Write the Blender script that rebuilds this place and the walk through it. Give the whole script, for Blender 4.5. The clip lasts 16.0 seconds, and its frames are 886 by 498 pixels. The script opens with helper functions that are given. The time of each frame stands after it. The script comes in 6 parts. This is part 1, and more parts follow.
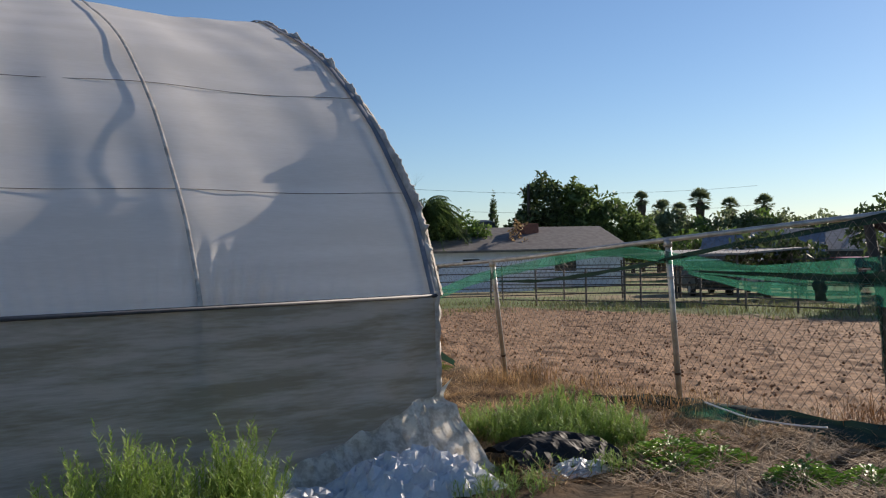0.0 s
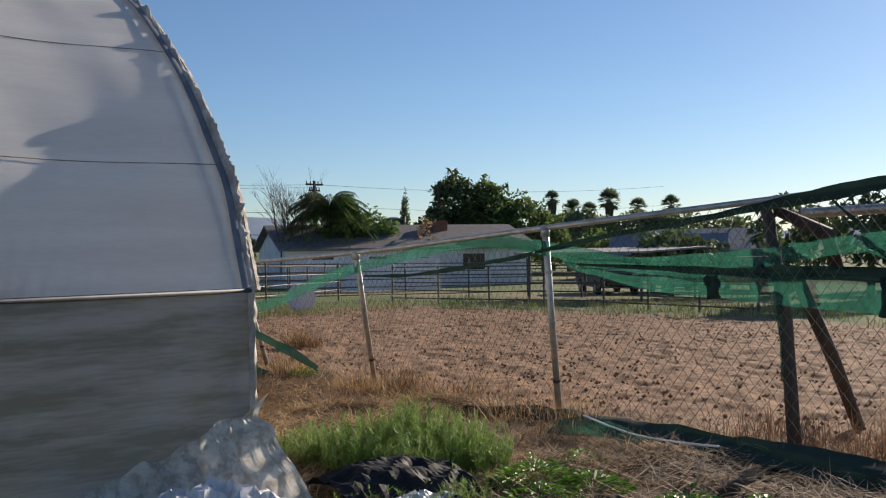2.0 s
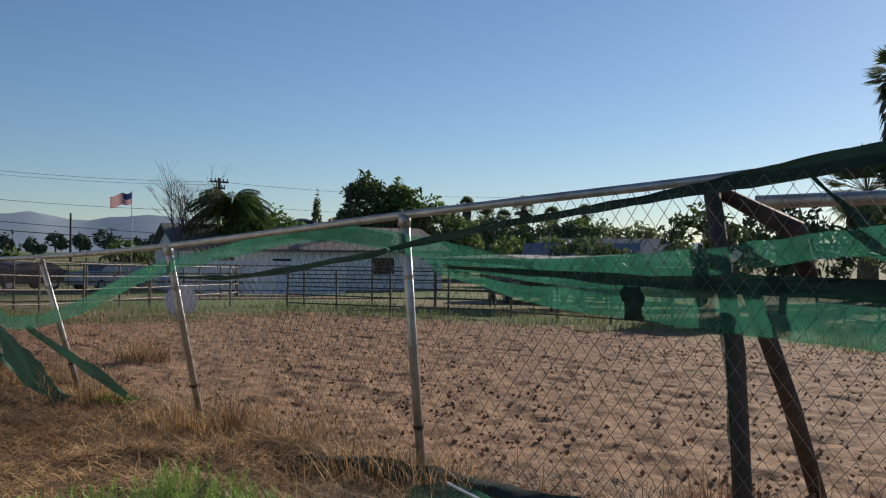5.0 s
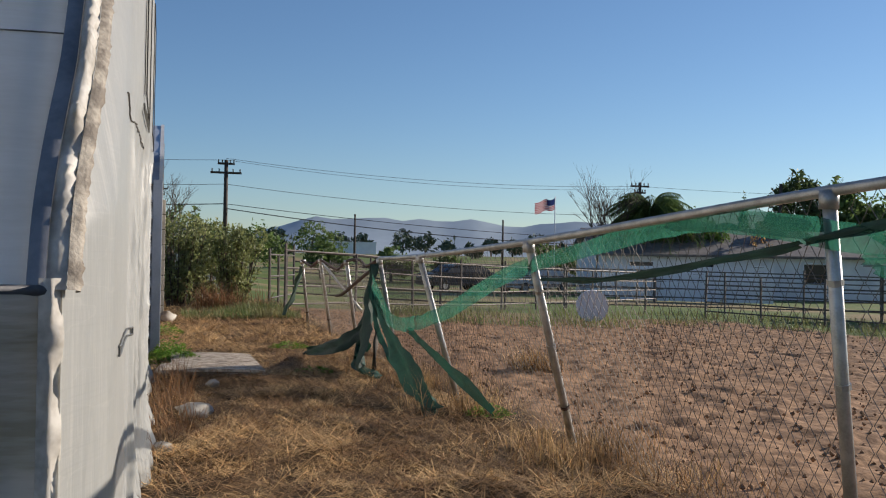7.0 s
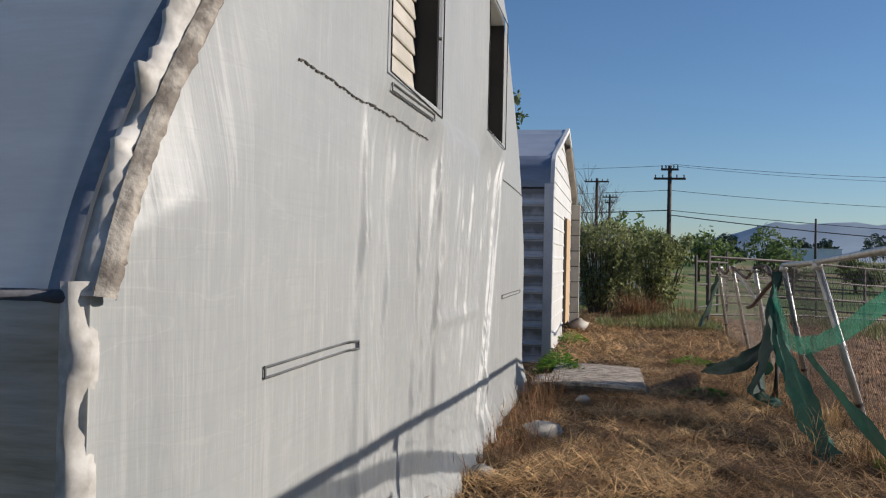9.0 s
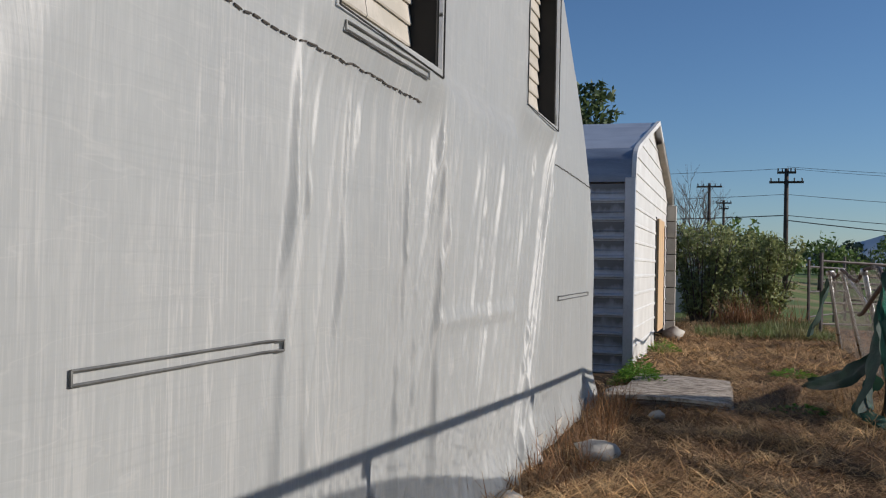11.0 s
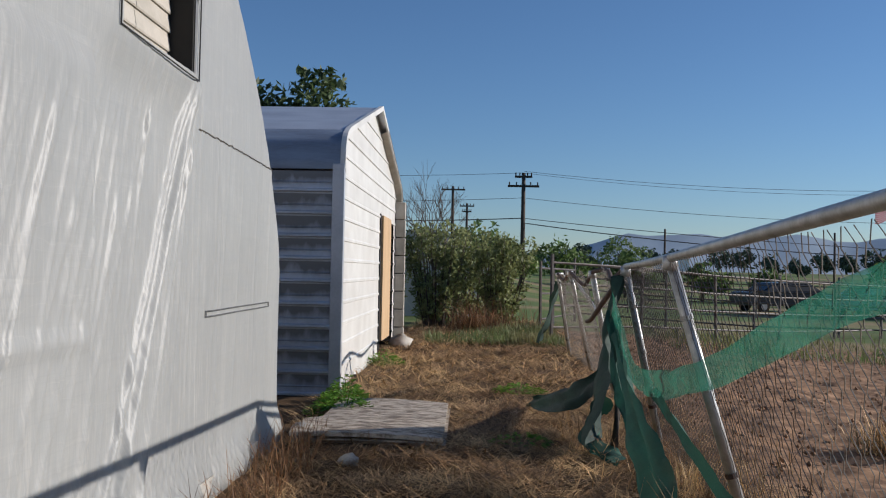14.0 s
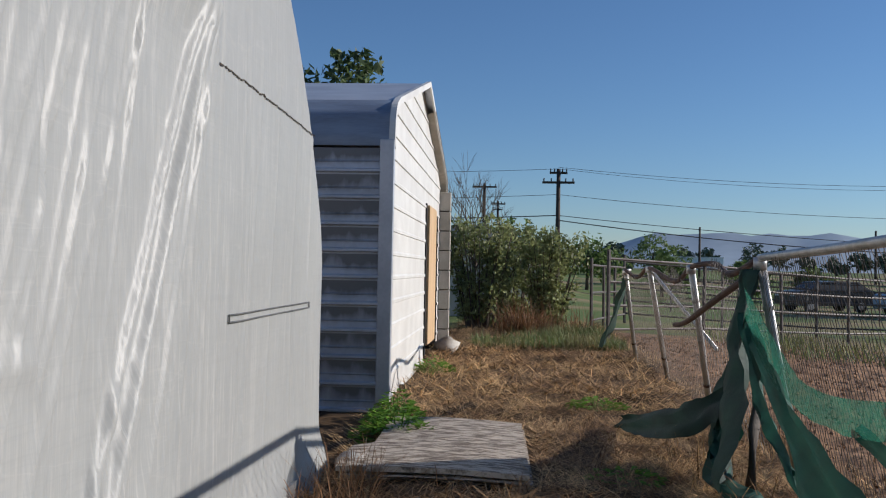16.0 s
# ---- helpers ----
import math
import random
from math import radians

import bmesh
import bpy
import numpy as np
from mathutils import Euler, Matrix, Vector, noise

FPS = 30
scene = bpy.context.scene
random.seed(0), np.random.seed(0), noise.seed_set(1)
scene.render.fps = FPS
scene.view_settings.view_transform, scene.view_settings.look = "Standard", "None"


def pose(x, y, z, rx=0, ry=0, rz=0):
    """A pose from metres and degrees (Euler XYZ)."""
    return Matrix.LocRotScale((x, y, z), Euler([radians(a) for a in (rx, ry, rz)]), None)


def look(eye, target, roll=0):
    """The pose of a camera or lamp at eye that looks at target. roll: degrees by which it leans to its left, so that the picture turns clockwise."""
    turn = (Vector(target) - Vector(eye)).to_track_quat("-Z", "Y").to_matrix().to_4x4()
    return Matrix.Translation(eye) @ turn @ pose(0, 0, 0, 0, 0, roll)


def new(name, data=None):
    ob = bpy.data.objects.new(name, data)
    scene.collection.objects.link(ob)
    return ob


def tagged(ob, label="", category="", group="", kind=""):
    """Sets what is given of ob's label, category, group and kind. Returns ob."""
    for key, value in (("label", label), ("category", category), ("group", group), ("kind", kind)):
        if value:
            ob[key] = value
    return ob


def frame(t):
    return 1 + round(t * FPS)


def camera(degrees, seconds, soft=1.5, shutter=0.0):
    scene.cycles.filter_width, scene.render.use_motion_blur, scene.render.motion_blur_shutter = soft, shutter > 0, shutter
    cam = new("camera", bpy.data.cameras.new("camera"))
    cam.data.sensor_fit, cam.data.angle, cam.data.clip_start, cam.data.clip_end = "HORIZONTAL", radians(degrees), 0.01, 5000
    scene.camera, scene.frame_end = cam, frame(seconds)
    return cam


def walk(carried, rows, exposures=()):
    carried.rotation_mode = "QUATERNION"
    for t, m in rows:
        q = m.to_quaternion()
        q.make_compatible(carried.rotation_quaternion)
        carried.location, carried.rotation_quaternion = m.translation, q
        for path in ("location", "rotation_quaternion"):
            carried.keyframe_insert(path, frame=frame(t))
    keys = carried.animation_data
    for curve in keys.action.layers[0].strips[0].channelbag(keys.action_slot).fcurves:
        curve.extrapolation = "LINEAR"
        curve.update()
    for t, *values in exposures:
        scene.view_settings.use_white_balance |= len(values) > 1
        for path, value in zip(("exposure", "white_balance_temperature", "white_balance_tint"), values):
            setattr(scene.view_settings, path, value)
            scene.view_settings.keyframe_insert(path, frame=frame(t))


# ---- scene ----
import functools
cam = camera(52.0, 16.0, soft=1.15)
PATH = [
    (0, (0.669, -1.756, 1.452), (1.757, -0.078, 1.467), -1.4),
    (0.5, (0.91, -1.531, 1.435), (1.995, 0.149, 1.449), -1.3),
    (1, (1.163, -1.385, 1.4), (2.248, 0.295, 1.411), -1.3),
    (1.5, (1.449, -1.226, 1.399), (2.552, 0.443, 1.41), -1.2),
    (2, (1.741, -1.104, 1.371), (2.98, 0.465, 1.379), -1.0),
    (2.5, (2.087, -0.968, 1.337), (3.389, 0.55, 1.343), -0.7),
    (3, (2.392, -0.757, 1.337), (3.761, 0.701, 1.341), -0.3),
    (5.5, (3.623, 0.328, 1.295), (4.995, 1.782, 1.318), 0.6),
    (6, (3.891, 0.57, 1.254), (5.002, 2.233, 1.279), 0.6),
    (6.5, (4.126, 0.821, 1.267), (5.009, 2.616, 1.288), 0.7),
    (7, (4.297, 1.078, 1.276), (4.89, 2.988, 1.297), 1.0),
    (7.5, (4.531, 1.257, 1.25), (4.898, 3.223, 1.268), 1.1),
    (8, (4.772, 1.507, 1.274), (5.076, 3.484, 1.294), 1.2),
    (8.5, (4.942, 1.733, 1.28), (4.79, 3.727, 1.299), 1.2),
    (11, (5.37, 2.744, 1.192), (4.757, 4.647, 1.225), 1.2),
    (11.5, (5.376, 3.041, 1.219), (4.879, 4.978, 1.254), 1.0),
    (12, (5.389, 3.254, 1.22), (4.908, 5.195, 1.255), 1.0),
    (12.5, (5.44, 3.506, 1.214), (4.993, 5.455, 1.251), 1.1),
    (13, (5.495, 3.83, 1.215), (5.266, 5.816, 1.259), 1.1),
    (13.5, (5.51, 4.178, 1.221), (5.421, 6.176, 1.266), 1.2),
    (14, (5.585, 4.493, 1.215), (5.504, 6.491, 1.262), 1.1),
    (14.5, (5.524, 4.785, 1.183), (5.451, 6.783, 1.229), 0.9),
    (15, (5.402, 5.108, 1.168), (5.326, 7.106, 1.214), 0.9),
    (15.5, (5.339, 5.448, 1.174), (5.213, 7.443, 1.22), 1.0),
    (16, (5.221, 5.772, 1.17), (5.079, 7.767, 1.214), 1.1),
]
walk(cam, [(t, look(eye, target, roll)) for t, eye, target, roll in PATH], [(0, 0.38, 6600, 14), (3, 0.32, 6650, 14), (5.5, 0.05, 6500, 12), (6, 0.30, 6500, 12), (7, 0.38, 6450, 12), (8.5, 0.30, 6150, 12), (11, 0.06, 5950, 12), (16, 0.16, 5850, 12)])

# ---- light ----
SUN = Vector((1.0, 0.21, 0.385)).normalized()
world = bpy.data.worlds.new("sky_world")
scene.world = world
world.use_nodes = True
wn = world.node_tree
sky = wn.nodes.new("ShaderNodeTexSky")
sky.sky_type = "NISHITA"
sky.sun_disc = False
sky.sun_elevation = math.asin(SUN.z)
sky.sun_rotation = math.atan2(SUN.x, SUN.y)
sky.air_density, sky.dust_density, sky.ozone_density = 1.0, 0.12, 4.8
wn.nodes["Background"].inputs["Strength"].default_value = 0.082
wn.links.new(sky.outputs[0], wn.nodes["Background"].inputs[0])
sun_data = bpy.data.lights.new("sun", "SUN")
sun_data.energy, sun_data.angle, sun_data.color = 5.0, radians(0.5), (1.0, 0.89, 0.74)
sun = new("sun", sun_data)
sun.matrix_world = look(SUN * 60, (0, 0, 0))


# ---- materials ----
def mat(name, col, col2=None, scale=6.0, fine=60.0, rough=0.7, bump=0.0, metal=0.0, sheer=0.0, clear=0.0, stretch=(1, 1, 1), vary=0.0, mixpos=(0.35, 0.65), spec=0.5):
    """A procedural surface: two colours mixed by noise at two scales, fine relief, and for sheets some light through them."""
    m = bpy.data.materials.new(name)
    m.use_nodes = True
    nt = m.node_tree
    N, L = nt.nodes, nt.links
    bsdf, out = N["Principled BSDF"], N["Material Output"]
    co = N.new("ShaderNodeTexCoord")
    mp = N.new("ShaderNodeMapping")
    mp.inputs["Scale"].default_value = stretch
    L.new(co.outputs["Object"], mp.inputs[0])
    big = N.new("ShaderNodeTexNoise")
    big.inputs["Scale"].default_value, big.inputs["Detail"].default_value = scale, 5
    small = N.new("ShaderNodeTexNoise")
    small.inputs["Scale"].default_value, small.inputs["Detail"].default_value = fine, 3
    for n in (big, small):
        L.new(mp.outputs[0], n.inputs["Vector"])
    add = N.new("ShaderNodeMath")
    add.operation = "MULTIPLY_ADD"
    add.inputs[1].default_value = 0.35
    L.new(small.outputs[0], add.inputs[0])
    L.new(big.outputs[0], add.inputs[2])
    rng = N.new("ShaderNodeMapRange")
    rng.inputs[1].default_value, rng.inputs[2].default_value = mixpos[0] + 0.17, mixpos[1] + 0.17
    L.new(add.outputs[0], rng.inputs[0])
    mix = N.new("ShaderNodeMixRGB")
    mix.inputs[1].default_value = (*col, 1)
    mix.inputs[2].default_value = (*(col2 or [c * 0.8 for c in col]), 1)
    L.new(rng.outputs[0], mix.inputs[0])
    colour = mix.outputs[0]
    if vary:
        geo = N.new("ShaderNodeNewGeometry")
        info = N.new("ShaderNodeObjectInfo")
        both = N.new("ShaderNodeMath")
        both.operation = "ADD"
        L.new(geo.outputs["Random Per Island"], both.inputs[0])
        L.new(info.outputs["Random"], both.inputs[1])
        frac = N.new("ShaderNodeMath")
        frac.operation = "FRACT"
        L.new(both.outputs[0], frac.inputs[0])
        span = N.new("ShaderNodeMapRange")
        span.inputs[3].default_value, span.inputs[4].default_value = 1 - vary, 1 + vary
        L.new(frac.outputs[0], span.inputs[0])
        hsv = N.new("ShaderNodeHueSaturation")
        L.new(span.outputs[0], hsv.inputs["Value"])
        L.new(colour, hsv.inputs["Color"])
        colour = hsv.outputs[0]
    L.new(colour, bsdf.inputs["Base Color"])
    bsdf.inputs["Roughness"].default_value, bsdf.inputs["Metallic"].default_value = rough, metal
    bsdf.inputs["Specular IOR Level"].default_value = spec
    if bump:
        b = N.new("ShaderNodeBump")
        b.inputs["Strength"].default_value, b.inputs["Distance"].default_value = min(1, bump), 0.02
        L.new(add.outputs[0], b.inputs["Height"])
        L.new(b.outputs[0], bsdf.inputs["Normal"])
    last = bsdf.outputs[0]
    if sheer:
        tr = N.new("ShaderNodeBsdfTranslucent")
        L.new(colour, tr.inputs[0])
        ms = N.new("ShaderNodeMixShader")
        ms.inputs[0].default_value = sheer
        L.new(last, ms.inputs[1])
        L.new(tr.outputs[0], ms.inputs[2])
        last = ms.outputs[0]
    if clear:
        tp = N.new("ShaderNodeBsdfTransparent")
        ms = N.new("ShaderNodeMixShader")
        ms.inputs[0].default_value = clear
        L.new(last, ms.inputs[1])
        L.new(tp.outputs[0], ms.inputs[2])
        last = ms.outputs[0]
    L.new(last, out.inputs[0])
    return m


M_FILM = mat("roof_film", (0.93, 0.90, 0.86), (0.83, 0.80, 0.75), 1.6, 30, 0.5, 0.05, sheer=0.33, clear=0.02, stretch=(0.4, 1, 3.5))
M_ENDFILM = mat("woven_film", (0.54, 0.55, 0.535), (0.48, 0.49, 0.48), 1.6, 40, 0.41, 0.06, sheer=0.45, stretch=(1, 1, 0.45), mixpos=(0.3, 0.7), spec=0.4)


def weave(m):
    """The woven film: a fine grid of threads, pressed creases, and bundled pale lines painting whitened folds and their
    highlights.
    """
    nt = m.node_tree
    N, L = nt.nodes, nt.links
    bsdf = N["Principled BSDF"]
    co = N.new("ShaderNodeTexCoord")

    def noisy(stretch, detail=3, turn=0.0, distortion=0.0):
        mp = N.new("ShaderNodeMapping")
        mp.inputs["Scale"].default_value = stretch
        mp.inputs["Rotation"].default_value = (radians(turn), 0, 0)
        L.new(co.outputs["Object"], mp.inputs[0])
        no = N.new("ShaderNodeTexNoise")
        no.inputs["Scale"].default_value, no.inputs["Detail"].default_value, no.inputs["Distortion"].default_value = 1.0, detail, distortion
        L.new(mp.outputs[0], no.inputs["Vector"])
        return no.outputs[0]

    def span(value, a, b, c, d):
        n = N.new("ShaderNodeMapRange")
        n.interpolation_type = "SMOOTHSTEP"
        for i, v in enumerate((a, b, c, d)):
            n.inputs[i + 1].default_value = v
        L.new(value, n.inputs[0])
        return n.outputs[0]

    def calc(op, a, b):
        n = N.new("ShaderNodeMath")
        n.operation = op
        for i, v in enumerate((a, b)):
            if isinstance(v, (int, float)):
                n.inputs[i].default_value = v
            else:
                L.new(v, n.inputs[i])
        return n.outputs[0]

    last = bsdf.inputs["Normal"].links[0].from_socket
    for stretch, power, distance, turn in (((1, 26, 0.8), 0.22, 0.010, -8), ((1, 60, 14), 0.3, 0.003, 0), ((1, 10, 70), 0.2, 0.002, 0)):
        b = N.new("ShaderNodeBump")
        b.inputs["Strength"].default_value, b.inputs["Distance"].default_value = power, distance
        L.new(noisy(stretch, 5, turn, 0.5), b.inputs["Height"])
        L.new(last, b.inputs["Normal"])
        last = b.outputs[0]
    L.new(last, bsdf.inputs["Normal"])
    old = bsdf.inputs["Base Color"].links[0].from_socket
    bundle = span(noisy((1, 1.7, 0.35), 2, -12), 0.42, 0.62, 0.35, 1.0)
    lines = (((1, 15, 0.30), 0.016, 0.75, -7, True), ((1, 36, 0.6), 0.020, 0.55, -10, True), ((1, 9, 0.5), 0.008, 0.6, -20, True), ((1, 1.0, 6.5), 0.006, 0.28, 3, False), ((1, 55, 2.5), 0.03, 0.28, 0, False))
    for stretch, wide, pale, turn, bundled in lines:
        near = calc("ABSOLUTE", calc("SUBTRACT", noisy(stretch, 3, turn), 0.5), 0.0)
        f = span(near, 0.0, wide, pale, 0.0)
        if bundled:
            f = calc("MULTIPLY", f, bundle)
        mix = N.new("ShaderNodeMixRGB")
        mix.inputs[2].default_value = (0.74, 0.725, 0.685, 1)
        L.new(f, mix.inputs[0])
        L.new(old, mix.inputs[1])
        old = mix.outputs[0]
    # threads: faint greyer rows and columns
    for stretch, depth in (((1, 2.0, 120), 0.13), ((1, 150, 2.0), 0.11)):
        mix = N.new("ShaderNodeMixRGB")
        mix.inputs[2].default_value = (0.40, 0.415, 0.41, 1)
        L.new(span(noisy(stretch, 1), 0.5, 0.75, 0.0, depth * 2), mix.inputs[0])
        L.new(old, mix.inputs[1])
        old = mix.outputs[0]
    L.new(old, bsdf.inputs["Base Color"])


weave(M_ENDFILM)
M_CURTAIN = mat("dirty_curtain", (0.49, 0.475, 0.44), (0.30, 0.285, 0.225), 2.2, 16, 0.6, 0.6, sheer=0.28, stretch=(0.5, 1, 4.2), mixpos=(0.36, 0.62))
M_HEM = mat("dark_hem", (0.055, 0.06, 0.075), (0.10, 0.10, 0.11), 8, 60, 0.6, 0.2)
M_FLAPSHADE = mat("blue_grey_flap_shade", (0.17, 0.18, 0.21), (0.25, 0.255, 0.28), 5, 40, 0.85, 0.1, spec=0.2)
M_BAND = mat("brown_grey_band", (0.36, 0.32, 0.265), (0.15, 0.125, 0.10), 14, 60, 0.75, 0.5, mixpos=(0.4, 0.6))
M_FLAP = mat("weathered_flap", (0.66, 0.63, 0.58), (0.36, 0.33, 0.29), 9, 40, 0.6, 0.15, sheer=0.2)
M_WHITEBAG = mat("white_sheet", (0.80, 0.81, 0.83), (0.62, 0.64, 0.68), 6, 50, 0.4, 0.25, sheer=0.2)
M_SKIRT = mat("weathered_skirt", (0.84, 0.80, 0.72), (0.52, 0.47, 0.39), 14, 60, 0.6, 0.3, sheer=0.38, mixpos=(0.4, 0.62))
M_BLACK = mat("black_sheet", (0.010, 0.010, 0.011), (0.025, 0.024, 0.023), 8, 60, 0.65, 0.3, spec=0.25)
M_CHANNEL = mat("grey_channel", (0.16, 0.16, 0.15), (0.08, 0.08, 0.075), 9, 80, 0.5, 0.1, metal=0.3)
# near-black for trim, and for shade painted into recesses
M_DARK = mat("dark_trim_and_shade", (0.012, 0.012, 0.012), (0.02, 0.018, 0.016), 4, 30, 0.8)
M_LOUVRE = mat("beige_louvre", (0.46, 0.42, 0.36), (0.36, 0.33, 0.275), 5, 60, 0.55, 0.1, vary=0.06)
M_GALV = mat("galvanised_pipe", (0.50, 0.50, 0.49), (0.34, 0.335, 0.32), 12, 120, 0.42, 0.12, metal=0.6)
M_WIRE = mat("fence_wire", (0.24, 0.215, 0.19), (0.12, 0.10, 0.08), 20, 200, 0.7, metal=0.2)
M_RUST = mat("rusty_pipe", (0.10, 0.06, 0.045), (0.05, 0.032, 0.027), 10, 90, 0.8, 0.3, metal=0.2)
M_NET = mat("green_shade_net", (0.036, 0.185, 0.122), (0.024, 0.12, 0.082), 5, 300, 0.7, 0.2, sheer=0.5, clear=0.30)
# same green net, with the shade in its folds put into the colour
M_NETFOLD = mat("fold_darkened_net", (0.016, 0.088, 0.060), (0.011, 0.055, 0.040), 5, 300, 0.75, 0.3, sheer=0.2, clear=0.05)
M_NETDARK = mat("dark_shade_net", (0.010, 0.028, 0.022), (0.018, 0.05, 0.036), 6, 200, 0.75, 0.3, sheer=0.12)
M_WOOD = mat("weathered_post", (0.10, 0.085, 0.07), (0.05, 0.042, 0.036), 9, 120, 0.85, 0.5, stretch=(1, 1, 0.15))
M_PINE = mat("pine_plank", (0.54, 0.37, 0.21), (0.44, 0.29, 0.15), 9, 90, 0.6, 0.2, stretch=(1, 1, 0.12))
M_SHEDSIDE = mat("stained_shaded_siding", (0.47, 0.50, 0.56), (0.36, 0.38, 0.42), 3.0, 26, 0.42, 0.05, metal=0.1, vary=0.05)


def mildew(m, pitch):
    """Black mildew runs that gather under each pressed rib, with the rib's shade painted in."""
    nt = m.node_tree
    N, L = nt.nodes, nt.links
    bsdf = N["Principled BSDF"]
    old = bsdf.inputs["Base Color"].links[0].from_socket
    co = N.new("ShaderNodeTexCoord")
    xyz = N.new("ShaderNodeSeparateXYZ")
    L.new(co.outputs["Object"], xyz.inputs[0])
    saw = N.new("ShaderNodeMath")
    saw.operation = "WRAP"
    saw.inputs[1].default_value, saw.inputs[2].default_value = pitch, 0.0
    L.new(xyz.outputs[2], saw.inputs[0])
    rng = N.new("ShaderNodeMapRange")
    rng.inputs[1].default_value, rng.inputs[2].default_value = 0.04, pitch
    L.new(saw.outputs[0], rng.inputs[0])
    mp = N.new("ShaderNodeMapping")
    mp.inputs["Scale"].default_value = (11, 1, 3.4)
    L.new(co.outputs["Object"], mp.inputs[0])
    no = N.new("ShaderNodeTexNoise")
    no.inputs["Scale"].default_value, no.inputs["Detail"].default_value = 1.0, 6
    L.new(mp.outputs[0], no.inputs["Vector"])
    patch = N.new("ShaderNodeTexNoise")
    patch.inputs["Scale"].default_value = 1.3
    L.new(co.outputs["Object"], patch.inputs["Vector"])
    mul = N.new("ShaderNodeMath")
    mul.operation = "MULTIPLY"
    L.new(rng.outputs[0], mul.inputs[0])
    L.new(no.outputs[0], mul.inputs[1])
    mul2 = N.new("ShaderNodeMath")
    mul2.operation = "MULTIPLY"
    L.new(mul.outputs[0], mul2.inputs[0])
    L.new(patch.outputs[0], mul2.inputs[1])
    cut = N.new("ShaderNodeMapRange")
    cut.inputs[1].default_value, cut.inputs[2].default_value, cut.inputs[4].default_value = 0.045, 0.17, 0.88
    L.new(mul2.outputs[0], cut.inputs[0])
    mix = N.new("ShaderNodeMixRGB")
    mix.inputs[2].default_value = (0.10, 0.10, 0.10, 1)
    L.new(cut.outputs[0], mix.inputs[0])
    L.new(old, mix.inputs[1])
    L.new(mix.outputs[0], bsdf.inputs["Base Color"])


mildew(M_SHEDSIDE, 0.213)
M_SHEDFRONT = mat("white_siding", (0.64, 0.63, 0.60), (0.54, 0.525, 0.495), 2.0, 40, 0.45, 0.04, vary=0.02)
M_ROOFMETAL = mat("metal_roof", (0.48, 0.50, 0.54), (0.37, 0.39, 0.43), 2.0, 40, 0.35, 0.04, metal=0.3)
M_EAVE = mat("eave_metal", (0.22, 0.27, 0.35), (0.15, 0.18, 0.24), 3.0, 40, 0.6, 0.06, stretch=(0.4, 1, 3))
M_OSB = mat("wet_osb", (0.56, 0.48, 0.385), (0.17, 0.13, 0.095), 9, 60, 0.8, 0.6, stretch=(1.0, 4.5, 1), mixpos=(0.44, 0.57))
M_STONE = mat("pale_stone", (0.48, 0.45, 0.40), (0.32, 0.29, 0.25), 8, 60, 0.85, 0.5)
M_STRAW = mat("dry_straw", (0.60, 0.40, 0.19), (0.27, 0.16, 0.072), 3, 40, 0.75, sheer=0.15, vary=0.75, mixpos=(0.42, 0.56))
M_RUSTGRASS = mat("rusty_grass", (0.34, 0.175, 0.075), (0.16, 0.085, 0.042), 4, 40, 0.8, sheer=0.2, vary=0.4)
M_STALK = mat("grey_stalks", (0.50, 0.37, 0.24), (0.33, 0.23, 0.14), 4, 40, 0.8, sheer=0.15, vary=0.35)
M_WEED = mat("green_weed", (0.33, 0.45, 0.11), (0.22, 0.33, 0.08), 3, 30, 0.6, sheer=0.4, vary=0.3)
M_FIELD = mat("field_grass", (0.15, 0.21, 0.065), (0.23, 0.20, 0.09), 1.2, 20, 0.7, sheer=0.3, vary=0.35)
M_BROAD = mat("broad_leaf", (0.20, 0.36, 0.045), (0.13, 0.26, 0.035), 3, 30, 0.5, sheer=0.4, vary=0.3)
M_LEAF = mat("tree_leaf", (0.14, 0.20, 0.06), (0.085, 0.135, 0.04), 1, 12, 0.6, sheer=0.45, vary=0.4)
M_LEAFDARK = mat("dark_leaf", (0.095, 0.135, 0.05), (0.06, 0.09, 0.034), 1, 12, 0.6, sheer=0.4, vary=0.4)
M_LEAFLIGHT = mat("bright_leaf", (0.16, 0.25, 0.055), (0.10, 0.17, 0.04), 1, 12, 0.6, sheer=0.35, vary=0.35)
M_BUSH = mat("bush_leaf", (0.30, 0.32, 0.13), (0.19, 0.22, 0.085), 2, 20, 0.6, sheer=0.45, vary=0.4)
# the next two leaf colours have the haze of distance mixed in
M_PALMLEAF = mat("hazed_palm_leaf", (0.20, 0.245, 0.125), (0.14, 0.175, 0.09), 1, 12, 0.7, sheer=0.5, vary=0.35)
M_HAZE = mat("hazed_far_leaf", (0.10, 0.13, 0.085), (0.075, 0.10, 0.07), 0.3, 3, 0.9, vary=0.25)
M_BARK = mat("bark", (0.13, 0.10, 0.075), (0.07, 0.052, 0.04), 6, 60, 0.9, 0.6, stretch=(1, 1, 0.3))
M_PALMBARK = mat("palm_bark", (0.19, 0.145, 0.10), (0.10, 0.075, 0.05), 5, 60, 0.9, 0.6)
M_POLE = mat("utility_wood", (0.07, 0.05, 0.038), (0.045, 0.033, 0.026), 4, 50, 0.85, 0.3, stretch=(1, 1, 0.2))
M_CABLE = mat("cable", (0.03, 0.03, 0.03), None, 4, 50, 0.6)
M_HOUSE = mat("white_stucco", (0.72, 0.73, 0.76), (0.60, 0.61, 0.65), 1.0, 30, 0.8, 0.1)
